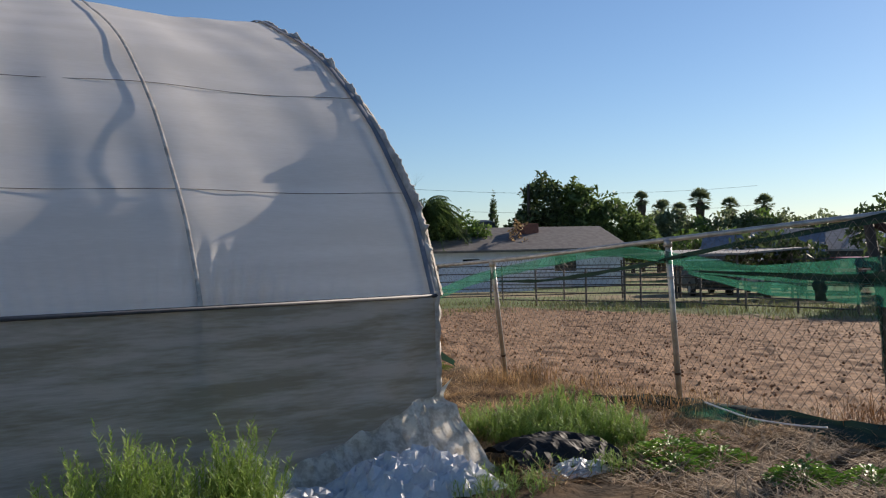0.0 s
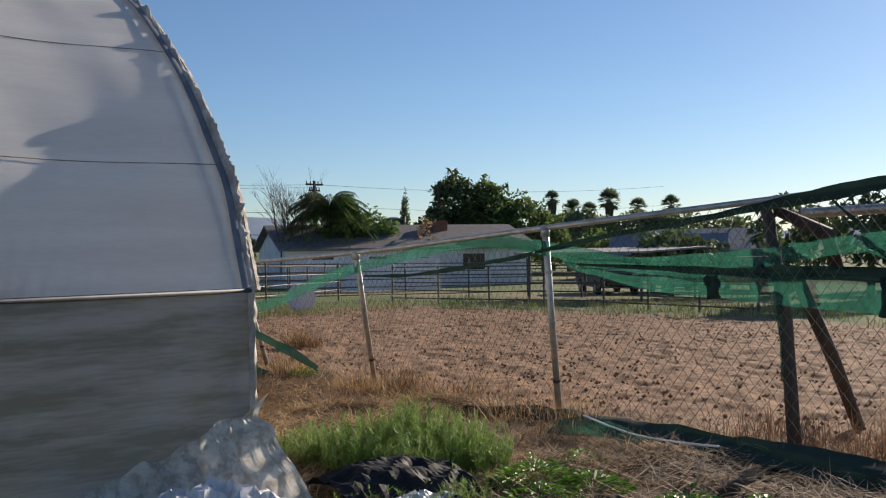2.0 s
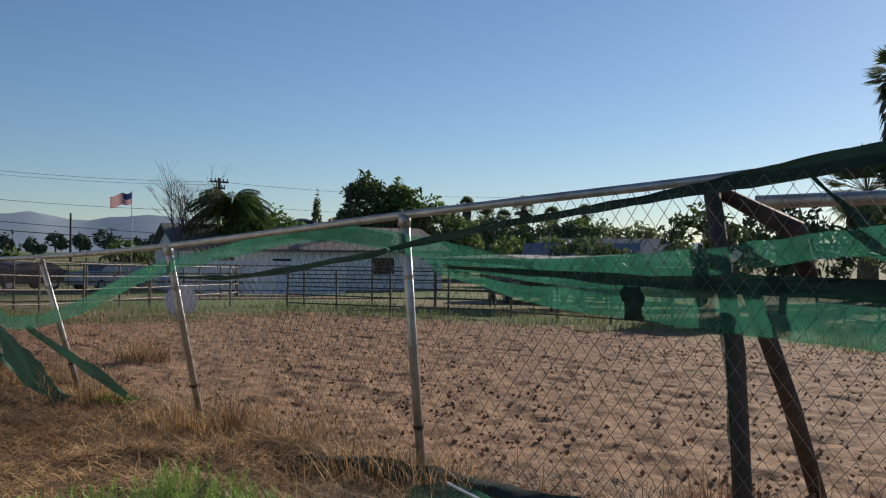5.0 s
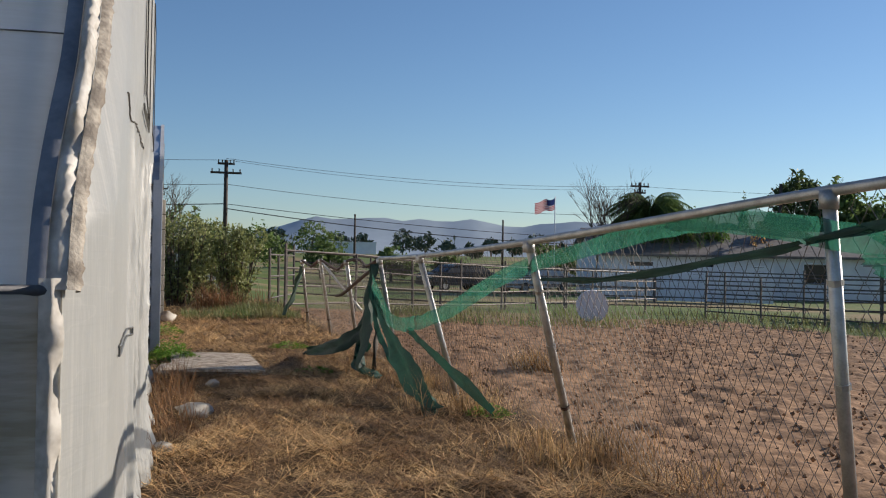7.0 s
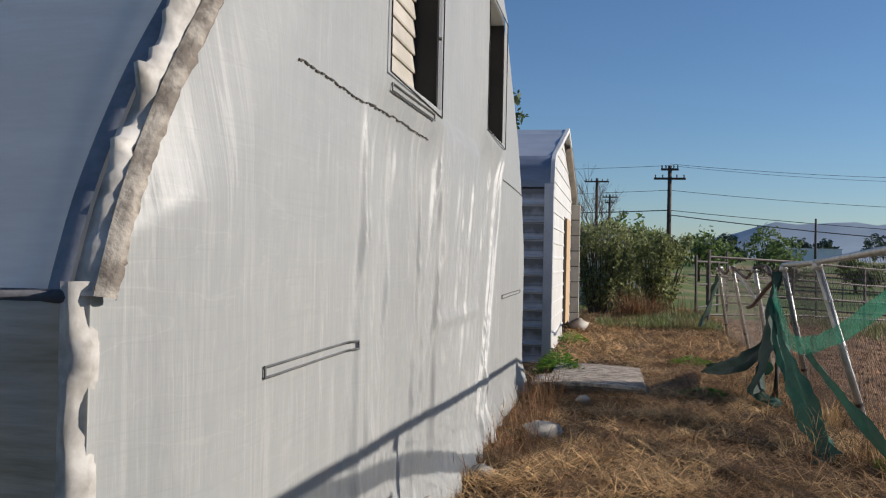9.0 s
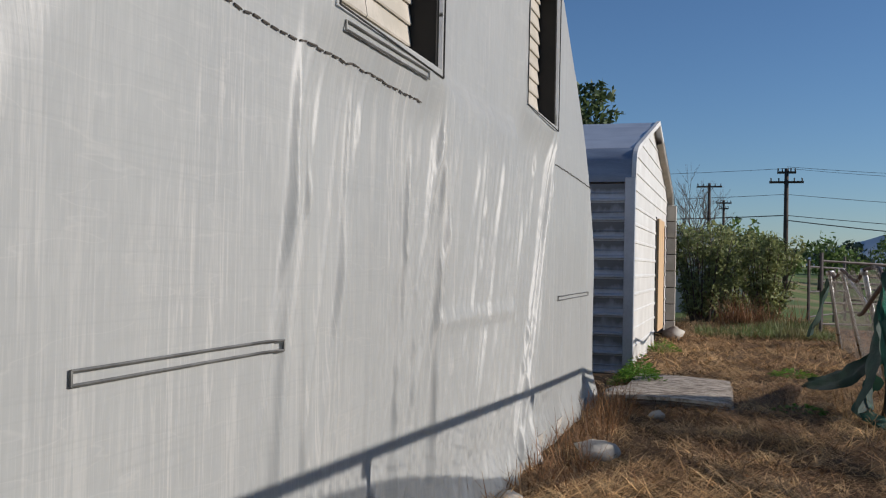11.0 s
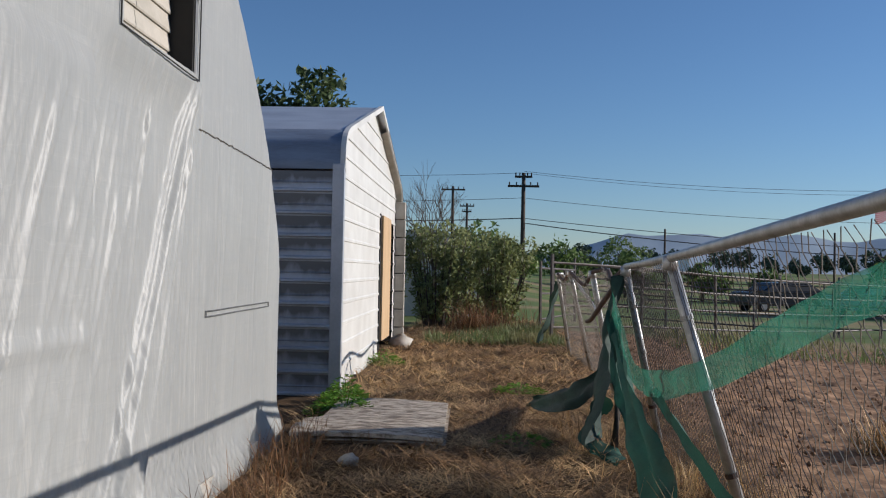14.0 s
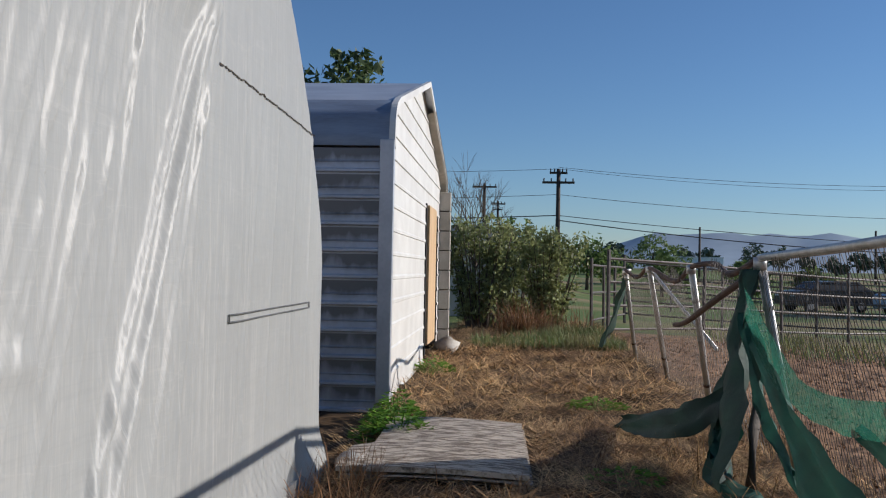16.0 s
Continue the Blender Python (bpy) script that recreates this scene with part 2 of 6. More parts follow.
M_VINYL = mat("white_vinyl", (0.76, 0.78, 0.82), (0.68, 0.70, 0.74), 1.0, 30, 0.5, vary=0.05)
M_SHINGLE = mat("grey_shingle", (0.17, 0.155, 0.15), (0.11, 0.10, 0.098), 3, 30, 0.85, 0.3)
M_BLUEROOF = mat("blue_grey_roof", (0.20, 0.22, 0.27), (0.14, 0.155, 0.19), 3, 30, 0.8, 0.2)
M_GREYROOF = mat("pale_grey_roof", (0.33, 0.31, 0.30), (0.24, 0.23, 0.22), 3, 30, 0.8, 0.2)
M_BRICK = mat("brick", (0.24, 0.10, 0.07), (0.16, 0.07, 0.05), 6, 40, 0.85, 0.2)
M_GLASS = mat("window_glass", (0.02, 0.022, 0.026), None, 2, 10, 0.12)
M_CARPAINT = mat("silver_paint", (0.62, 0.64, 0.67), (0.55, 0.57, 0.60), 1, 10, 0.3, metal=0.2)
M_DARKPAINT = mat("dark_paint", (0.03, 0.033, 0.04), None, 1, 10, 0.3)
M_REDPAINT = mat("red_paint", (0.35, 0.03, 0.025), None, 1, 10, 0.4)
M_TYRE = mat("tyre", (0.018, 0.018, 0.018), None, 5, 40, 0.85)
M_TANK = mat("dark_tank", (0.02, 0.028, 0.032), (0.03, 0.04, 0.045), 2, 20, 0.5)
M_CORRAL = mat("corral_pipe", (0.13, 0.115, 0.105), (0.075, 0.06, 0.055), 5, 60, 0.6, 0.2, metal=0.3)
M_FLAGRED = mat("flag_red", (0.50, 0.03, 0.04), None, 2, 20, 0.7, sheer=0.3)
M_FLAGWHITE = mat("flag_white", (0.75, 0.74, 0.74), None, 2, 20, 0.7, sheer=0.3)
M_FLAGBLUE = mat("flag_blue", (0.03, 0.045, 0.16), None, 2, 20, 0.7, sheer=0.3)
M_CLOD = mat("soil_clod", (0.34, 0.205, 0.115), (0.20, 0.118, 0.066), 6, 60, 0.95, 0.5, vary=0.25)
# distance haze is painted into the hills' base colour
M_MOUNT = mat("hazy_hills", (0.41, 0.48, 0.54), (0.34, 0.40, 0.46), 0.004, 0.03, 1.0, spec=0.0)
M_BLUE = mat("blue_plastic", (0.10, 0.16, 0.26), None, 3, 30, 0.5)


# ---- building helpers ----
class Mesh:
    """Collects corners and faces, in world metres."""

    def __init__(self):
        self.v, self.f = [], []

    def add(self, verts, faces):
        n = len(self.v)
        self.v += [tuple(p) for p in verts]
        self.f += [tuple(i + n for i in f) for f in faces]
        return self

    def box(self, a, b, bev=0.0):
        """A box from corner a to corner b, with chamfered edges where bev is given."""
        lo, hi = Vector(a), Vector(b)
        if not bev:
            vs = [(x, y, z) for z in (lo.z, hi.z) for y in (lo.y, hi.y) for x in (lo.x, hi.x)]
            return self.add(vs, [(0, 2, 3, 1), (4, 5, 7, 6), (0, 1, 5, 4), (2, 6, 7, 3), (0, 4, 6, 2), (1, 3, 7, 5)])
        bm = bmesh.new()
        bmesh.ops.create_cube(bm, size=1.0)
        for p in bm.verts:
            p.co = Vector([(lo[i] + hi[i]) / 2 + p.co[i] * (hi[i] - lo[i]) for i in range(3)])
        bmesh.ops.bevel(bm, geom=list(bm.edges), offset=bev, segments=2, affect="EDGES", profile=0.6)
        bm.verts.index_update()
        self.add([p.co for p in bm.verts], [[p.index for p in f.verts] for f in bm.faces])
        bm.free()
        return self

    def tube(self, points, radii, sides=8, caps=True):
        """A round bar along the points."""
        pts = [Vector(p) for p in points]
        if not isinstance(radii, (list, tuple)):
            radii = [radii] * len(pts)
        vs, fs = [], []
        for i, p in enumerate(pts):
            d = (pts[min(i + 1, len(pts) - 1)] - pts[max(i - 1, 0)]).normalized()
            u = d.cross(Vector((0, 0, 1)) if abs(d.z) < 0.9 else Vector((1, 0, 0))).normalized()
            w = d.cross(u)
            for k in range(sides):
                a = 2 * math.pi * k / sides
                vs.append(p + radii[i] * (math.cos(a) * u + math.sin(a) * w))
        for i in range(len(pts) - 1):
            for k in range(sides):
                j = (k + 1) % sides
                fs.append((i * sides + k, i * sides + j, (i + 1) * sides + j, (i + 1) * sides + k))
        if caps:
            fs.append(tuple(range(sides))[::-1])
            fs.append(tuple((len(pts) - 1) * sides + k for k in range(sides)))
        return self.add(vs, fs)

    def sheet(self, rows, thick=0.0):
        """A cloth through rows of points; thick gives it a second side."""
        m, n = len(rows), len(rows[0])
        vs = [Vector(p) for r in rows for p in r]
        fs = [(i * n + j, i * n + j + 1, (i + 1) * n + j + 1, (i + 1) * n + j) for i in range(m - 1) for j in range(n - 1)]
        return self.add(vs, fs)

    def lump(self, c, r, rough=0.25, rings=7, seed=0):
        """An uneven stone or heap."""
        c = Vector(c)
        vs, fs, seg = [], [], rings + 3
        for i in range(rings + 1):
            th = math.pi * i / rings
            for k in range(seg):
                a = 2 * math.pi * k / seg
                d = Vector((math.sin(th) * math.cos(a), math.sin(th) * math.sin(a), math.cos(th)))
                s = 1 + rough * noise.noise(d * 1.7 + Vector((seed * 3.1, seed, 0)))+ 0.4 * rough * noise.noise(d * 4.7 + Vector((seed, 0, seed)))
                vs.append(c + Vector((d.x * r[0], d.y * r[1], d.z * r[2])) * s)
        for i in range(rings):
            for k in range(seg):
                j = (k + 1) % seg
                fs.append((i * seg + k, i * seg + j, (i + 1) * seg + j, (i + 1) * seg + k))
        return self.add(vs, fs)


def smooth(ob):
    for p in ob.data.polygons:
        p.use_smooth = True
    return ob


def thing(name, place, label, category, group="", kind=""):
    ob = new(name)
    ob.location = place
    ob.empty_display_size = 0.2
    return tagged(ob, label, category, group, kind)


def top(ob):
    at = Vector(ob.location)
    while ob.parent:
        ob = ob.parent
        at = at + Vector(ob.location)
    return at


def part(name, mesh, material, parent=None, label="", soft=False):
    """Links the mesh as one object under its thing, or as a thing of its own."""
    at = top(parent) if parent else Vector((0, 0, 0))
    data = bpy.data.meshes.new(name)
    data.from_pydata([(p[0] - at.x, p[1] - at.y, p[2] - at.z) for p in mesh.v], [], mesh.f)
    data.materials.append(material)
    ob = new(name, data)
    if parent:
        ob.parent = parent
    if label:
        ob["label"] = label
    if soft:
        smooth(ob)
    return ob


def whole(name, mesh, material, label, category, group="", kind="", soft=False):
    """A thing that is one mesh, with its origin at its base."""
    vs = np.array(mesh.v)
    at = Vector((float(vs[:, 0].mean()), float(vs[:, 1].mean()), float(vs[:, 2].min())))
    data = bpy.data.meshes.new(name)
    data.from_pydata((vs - np.array(at)).tolist(), [], mesh.f)
    data.materials.append(material)
    ob = new(name, data)
    ob.location = at
    if soft:
        smooth(ob)
    return tagged(ob, label, category, group, kind)


def ease(a, b, v):
    t = min(1.0, max(0.0, (v - a) / (b - a)))
    return t * t * (3 - 2 * t)


def ground_z(x, y):
    """The lie of the land: flat round the path, falling away past the fence, rising again far to the north."""
    drop = 0.02 * max(0.0, x - 7.4) + 0.012 * max(0.0, y - 10.0) * ease(7.4, 13.0, x)
    drop = 1.5 * (1 - math.exp(-drop / 1.35))
    return -drop + 3.2 * ease(62, 170, y)


def catmull(points, steps=8):
    """A smooth line through the points."""
    pts = [Vector(p) for p in points]
    out = []
    for i in range(len(pts) - 1):
        p0, p1, p2, p3 = pts[max(i - 1, 0)], pts[i], pts[i + 1], pts[min(i + 2, len(pts) - 1)]
        for s in range(steps):
            t = s / steps
            out.append(0.5 * (2 * p1 + (p2 - p0) * t + (2 * p0 - 5 * p1 + 4 * p2 - p3) * t * t + (3 * p1 - p0 - 3 * p2 + p3) * t ** 3))
    return out + [pts[-1]]


# ---- ground ----
TABLES, FAST = {}, {}


def value_noise(x, y, size, seed):
    """Smooth random heights on a grid of that cell size."""
    if seed not in TABLES:
        TABLES[seed] = np.random.RandomState(seed).rand(64, 64)
        FAST[seed] = TABLES[seed].tolist()
    table = TABLES[seed]
    gx, gy = x / size, y / size
    ix, iy = np.floor(gx).astype(int), np.floor(gy).astype(int)
    fx, fy = gx - ix, gy - iy
    fx, fy = fx * fx * (3 - 2 * fx), fy * fy * (3 - 2 * fy)
    a, b = table[ix % 64, iy % 64], table[(ix + 1) % 64, iy % 64]
    c, d = table[ix % 64, (iy + 1) % 64], table[(ix + 1) % 64, (iy + 1) % 64]
    return (a * (1 - fx) + b * fx) * (1 - fy) + (c * (1 - fx) + d * fx) * fy


def litter_relief(x, y):
    """The uneven lie of the trampled ground along the path."""
    return 0.06 * (value_noise(x, y, 0.8, 6) - 0.5) + 0.06 * (value_noise(x, y, 0.33, 8) - 0.5) + 0.02 * (value_noise(x, y, 0.15, 7) - 0.5)


def axis(lo, hi, step, far):
    mid = list(np.arange(lo, hi, step))
    up, dn, s = [], [], step
    v = mid[-1]
    while v < far:
        s *= 1.22
        v += s
        up.append(v)
    v, s = mid[0], step
    while v > -far:
        s *= 1.22
        v -= s
        dn.append(v)
    return np.array(dn[::-1] + mid + up)


gx, gy = axis(3.0, 20.5, 0.065, 2600), axis(-1.5, 22.0, 0.085, 2600)
GX, GY = np.meshgrid(gx, gy, indexing="xy")
GZ = np.vectorize(ground_z)(GX, GY)
in_arena = (1 / (1 + np.exp(np.clip(-(GX - 7.25) / 0.12, -50, 50)))) * (1 / (1 + np.exp(np.clip((GX - 19.5) / 0.3, -50, 50)))) * (1 / (1 + np.exp(np.clip((GY - 23.5) / 0.4, -50, 50))))
near = (GX > 2.5) & (GX < 21) & (GY > -2) & (GY < 23)
clods = 0.05 * (value_noise(GX, GY, 0.21, 3) - 0.45) + 0.055 * (value_noise(GX, GY, 0.13, 4) - 0.5) + 0.03 * (value_noise(GX, GY, 0.9, 5) - 0.5)
lumps = litter_relief(GX, GY)
GZ = GZ + np.where(near, in_arena * clods + (1 - in_arena) * lumps, 0.0)
gm = Mesh()
nx, ny = len(gx), len(gy)
gm.v = np.stack([GX.ravel(), GY.ravel(), GZ.ravel()], 1).tolist()
idx = np.arange(nx * ny).reshape(ny, nx)
gm.f = np.stack([idx[:-1, :-1].ravel(), idx[:-1, 1:].ravel(), idx[1:, 1:].ravel(), idx[1:, :-1].ravel()], 1).tolist()


def ground_material():
    """Bare tilled soil inside the arena, straw litter along the path, green and dry pasture beyond."""
    m = mat("ground_soil", (0.37, 0.22, 0.122), (0.17, 0.095, 0.053), 7.0, 30, 0.95, 1.0, spec=0.2)
    nt = m.node_tree
    N, L = nt.nodes, nt.links
    bsdf = N["Principled BSDF"]
    soil = bsdf.inputs["Base Color"].links[0].from_socket
    co = N.new("ShaderNodeTexCoord")
    xyz = N.new("ShaderNodeSeparateXYZ")
    wob = N.new("ShaderNodeTexNoise")
    wob.inputs["Scale"].default_value, wob.inputs["Detail"].default_value = 1.1, 5
    L.new(co.outputs["Object"], wob.inputs["Vector"])
    L.new(co.outputs["Object"], xyz.inputs[0])

    def math_node(op, a, b):
        n = N.new("ShaderNodeMath")
        n.operation = op
        for i, v in enumerate((a, b)):
            if isinstance(v, (int, float)):
                n.inputs[i].default_value = v
            else:
                L.new(v, n.inputs[i])
        return n.outputs[0]

    def step(v, lo, hi):
        n = N.new("ShaderNodeMapRange")
        n.interpolation_type = "SMOOTHSTEP"
        L.new(v, n.inputs[0])
        n.inputs[1].default_value, n.inputs[2].default_value = lo, hi
        return n.outputs[0]

    def blend(f, a, b):
        n = N.new("ShaderNodeMixRGB")
        L.new(f, n.inputs[0])
        for i, v in ((1, a), (2, b)):
            if isinstance(v, tuple):
                n.inputs[i].default_value = (*v, 1)
            else:
                L.new(v, n.inputs[i])
        return n.outputs[0]

    wx = math_node("ADD", xyz.outputs[0], math_node("MULTIPLY", math_node("SUBTRACT", wob.outputs[0], 0.5), 1.6))
    wy = math_node("ADD", xyz.outputs[1], math_node("MULTIPLY", math_node("SUBTRACT", wob.outputs[0], 0.5), 3.0))
    patch = N.new("ShaderNodeTexNoise")
    patch.inputs["Scale"].default_value, patch.inputs["Detail"].default_value = 2.6, 6
    L.new(co.outputs["Object"], patch.inputs["Vector"])
    # dark browns put the shade between straw stalks into the ground colour
    straw = blend(step(patch.outputs[0], 0.35, 0.65), (0.13, 0.078, 0.038), (0.05, 0.031, 0.017))
    pasture = N.new("ShaderNodeTexNoise")
    pasture.inputs["Scale"].default_value, pasture.inputs["Detail"].default_value = 0.12, 6
    L.new(co.outputs["Object"], pasture.inputs["Vector"])
    field = blend(step(pasture.outputs[0], 0.46, 0.62), (0.105, 0.15, 0.045), (0.25, 0.195, 0.105))
    east = step(wx, 6.9, 7.35)
    col = blend(east, straw, soil)
    beyond = step(wx, 19.2, 20.6)
    col = blend(beyond, col, field)
    col = blend(step(wy, 23.3, 24.6), col, field)
    L.new(col, bsdf.inputs["Base Color"])
    return m


gdata = bpy.data.meshes.new("ground")
gdata.from_pydata(gm.v, [], gm.f)
gdata.materials.append(ground_material())
ground = smooth(new("ground", gdata))
tagged(ground, "brown tilled soil, straw litter and pasture to the horizon", "ground", kind="structure")

# ---- greenhouse ----
EX, Y0, Y1, HEM = 4.17, 3.54, 10.89, 1.18
MID = 7.26
ARCH = [(-3.72, 1.18), (-3.62, 1.42), (-3.45, 1.73), (-3.22, 2.02), (-2.85, 2.45), (-2.38, 2.85), (-1.87, 3.20), (-1.10, 3.56), (-0.2, 3.86)]
ARCH += [(0.92, 3.62), (1.66, 3.26), (2.20, 2.90), (2.68, 2.50), (3.11, 2.07), (3.36, 1.76), (3.56, 1.42), (3.63, 1.18)]
arch_line = catmull([(0, MID + u, z) for u, z in ARCH], 6)


def edge_x(y):
    """Where the cover ends: it stands back from the end wall on the near side."""
    return EX - 0.075 * ease(8.0, 4.6, y) - 0.035 * ease(3.9, 3.58, y)


def arch_at(y):
    """Height of the hoop over a place across the house."""
    for a, b in zip(arch_line, arch_line[1:]):
        if a.y <= y <= b.y:
            return a.z + (b.z - a.z) * (y - a.y) / max(1e-6, b.y - a.y)
    return HEM


house = thing("greenhouse", (EX - 4, MID, 0), "white plastic-covered hoop greenhouse with a dirty grey side curtain", "greenhouse")
HOOPS = [EX - 0.21] + [EX - 0.1 - 1.69 * i for i in range(1, 7)]

# covering over the hoops, drawn a little taut between them
rows = []
for i in range(49):
    x = EX - 0.02 - 10.1 * i / 48
    sag = 0.035 * math.sin(math.pi * (((EX - 0.1 - x) / 1.69) % 1.0)) ** 2
    row = []
    for p in arch_line:
        n = Vector((0, p.y - MID, (p.z - 0.4))).normalized()
        w = 0.012 * noise.noise(Vector((x * 3.0, p.y * 1.5, p.z * 1.5)))
        low = ease(1.75, 1.2, p.z)
        pucker = 0.012 * low * math.sin(x * 52 + 3 * noise.noise(Vector((x * 2, 0, 0))) + (p.z - HEM) * 3)
        row.append(Vector((x, p.y, p.z)) - n * (sag + w + pucker))
    rows.append(row)
# finer strip near the end for the gathers
fine = []
for i in range(170):
    x = EX - 0.02 - 3.4 * i / 169
    sag = 0.035 * math.sin(math.pi * (((EX - 0.1 - x) / 1.69) % 1.0)) ** 2
    row = []
    for p in arch_line:
        n = Vector((0, p.y - MID, (p.z - 0.4))).normalized()
        low = ease(1.62, 1.2, p.z) if p.y < MID else 0
        fan = (x - 1.9) * (1 - 0.35 * (p.z - HEM))
        pucker = low * ((0.006 + 0.022 * ease(2.38, 2.5, x) * ease(3.3, 2.7, x)) * math.sin(fan * 62) + 0.008 * noise.noise(Vector((x * 16, p.z * 4, 0))))
        w = 0.012 * noise.noise(Vector((x * 3.0, p.y * 1.5, p.z * 1.5)))
        row.append(Vector((x - (EX - edge_x(p.y)) * (1 - i / 169), p.y, p.z)) - n * (sag + w + pucker))
    fine.append(row)
cover = Mesh().sheet(fine)
cover.sheet([fine[-1]] + [r for r in rows if r[0].x < EX - 3.45])
part("roof_cover", cover, M_FILM, house, "translucent white plastic film, gathered above the hem", soft=True)

for x in HOOPS:
    hoop = Mesh().tube([Vector((x, MID + (p.y - MID) * 0.988, p.z - 0.03 if p.z > 1.3 else p.z)) for p in arch_line], 0.021, 6)
    for y in (Y0 + 0.045, Y1 - 0.045):
        hoop.tube([(x, y, -0.05), (x, y, HEM + 0.02)], 0.024, 6)
    part("hoop", hoop, M_GALV, house, "galvanised steel hoop", soft=True)
for u in (0.0, -1.9, 1.9, -3.1, 3.1):
    z = arch_at(MID + u) - 0.07
    part("purlin", Mesh().tube([(EX - 0.06, MID + u * 0.98, z), (-5.9, MID + u * 0.98, z)], 0.016, 6), M_GALV, house)
# pale strip down one hoop, plus the end flap's shade painted blue-grey
for hoop_x, w, strip in ((HOOPS[1], 0.014, M_FLAP), (None, 0.022, M_FLAPSHADE)):
    band = []
    for p in arch_line[: len(arch_line) * 3 // 5]:
        n = Vector((0, p.y - MID, p.z - 0.4)).normalized()
        x = hoop_x if hoop_x else edge_x(p.y) - 0.058
        band.append([Vector((x - w, p.y, p.z)) + n * 0.02, Vector((x, p.y, p.z)) + n * 0.026, Vector((x + w, p.y, p.z)) + n * 0.02])
    part("hoop_and_shade_strip", Mesh().sheet(band), strip, house, "weathered hoop tape strip; the blue-grey one is painted flap shade", soft=True)


def curtain(y, side):
    """The loose side curtain from the hem to the ground."""
    rows, n = [], 150
    for k in range(25):
        z = HEM - 0.01 - (HEM + 0.02) * k / 24
        r = []
        for i in range(n + 1):
            x = EX - 0.14 - 9.9 * (i / n) ** 1.5
            wave = 0.035 * noise.noise(Vector((x * 1.6, z * 0.8, 2))) + 0.02 * noise.noise(Vector((x * 4 + z * 3, z * 2.2 - x, 5))) + 0.012 * noise.noise(Vector((x * 9 + z * 2, z * 3, 9))) + 0.02 * ease(3.0, 4.0, x) * math.sin((x * 1.0 - z * 0.6) * 16 + 2 * noise.noise(Vector((x, z, 0))))
            flare = 0.16 * ease(0.5, 0.0, z) * ease(3.2, 4.2, x) + 0.05 * ease(0.4, 0, z)
            r.append(Vector((x + 0.18 * ease(0.6, 0, z) * ease(3.3, 4.2, x), y + side * (flare + wave), max(z, 0.005))))
        rows.append(r)
    return Mesh().sheet(rows)


part("side_curtain", curtain(Y0, -1), M_CURTAIN, house, "grimy grey plastic curtain with rain streaks", soft=True)
part("side_curtain", curtain(Y1, 1), M_CURTAIN, house, "", soft=True)
for y in (Y0 - 0.02, Y1 + 0.02):
    part("hem_rail", Mesh().tube([(EX - 0.13, y, HEM), (1.2, y, HEM - 0.005), (-5.9, y, HEM - 0.03)], 0.014, 8), M_HEM, house, "dark hem tube along the curtain", soft=True)

# end wall with its two openings
WINDOWS = [(5.27, 6.24, 1.98, 2.95), (7.86, 8.76, 2.13, 3.05)]
DOOR = (6.34, 7.68, 1.90)


cr = random.Random(3)
CREASES = [(5.08, 0.03, 0.022, -0.10), (8.63, 0.05, 0.03, -0.46), (8.56, 0.03, 0.02, -0.50), (8.80, 0.02, 0.016, -0.36), (7.0, 0.018, 0.02, -0.28), (6.55, 0.012, 0.022, -0.40), (7.5, 0.012, 0.014, -0.3), (6.3, 0.010, 0.02, -0.30)]
CREASES += [(cr.uniform(5.1, 6.5), cr.uniform(0.006, 0.015), cr.uniform(0.008, 0.015), cr.uniform(-0.25, 0.0)) for _ in range(30)]
CREASES += [(cr.uniform(6.6, 8.4), cr.uniform(0.006, 0.014), cr.uniform(0.008, 0.015), cr.uniform(-0.5, -0.1)) for _ in range(26)]
CREASES += [(cr.uniform(8.7, 10.6), cr.uniform(0.003, 0.007), cr.uniform(0.014, 0.02), cr.uniform(-0.12, 0.02)) for _ in range(12)]


# folds that fan out below the lower corner of each window
for corner_y, corner_z, spread, count in ((6.45, 1.95, 0.68, 13), (8.85, 2.08, 0.62, 8)):
    for k in range(count):
        lean = -spread * (k + cr.random()) / count
        CREASES.append((corner_y + lean * (corner_z - 1.7), cr.uniform(0.004, 0.010), cr.uniform(0.009, 0.014), lean))


FOLD = np.array(CREASES).T


@functools.lru_cache(maxsize=None)
def fold_lines(z):
    """Where each crease runs at this height."""
    sway = np.array([0.014 * noise.noise(Vector((z * 1.5, c, 0))) for c in FOLD[0]])
    return FOLD[0] + FOLD[3] * (1.7 - z) + sway


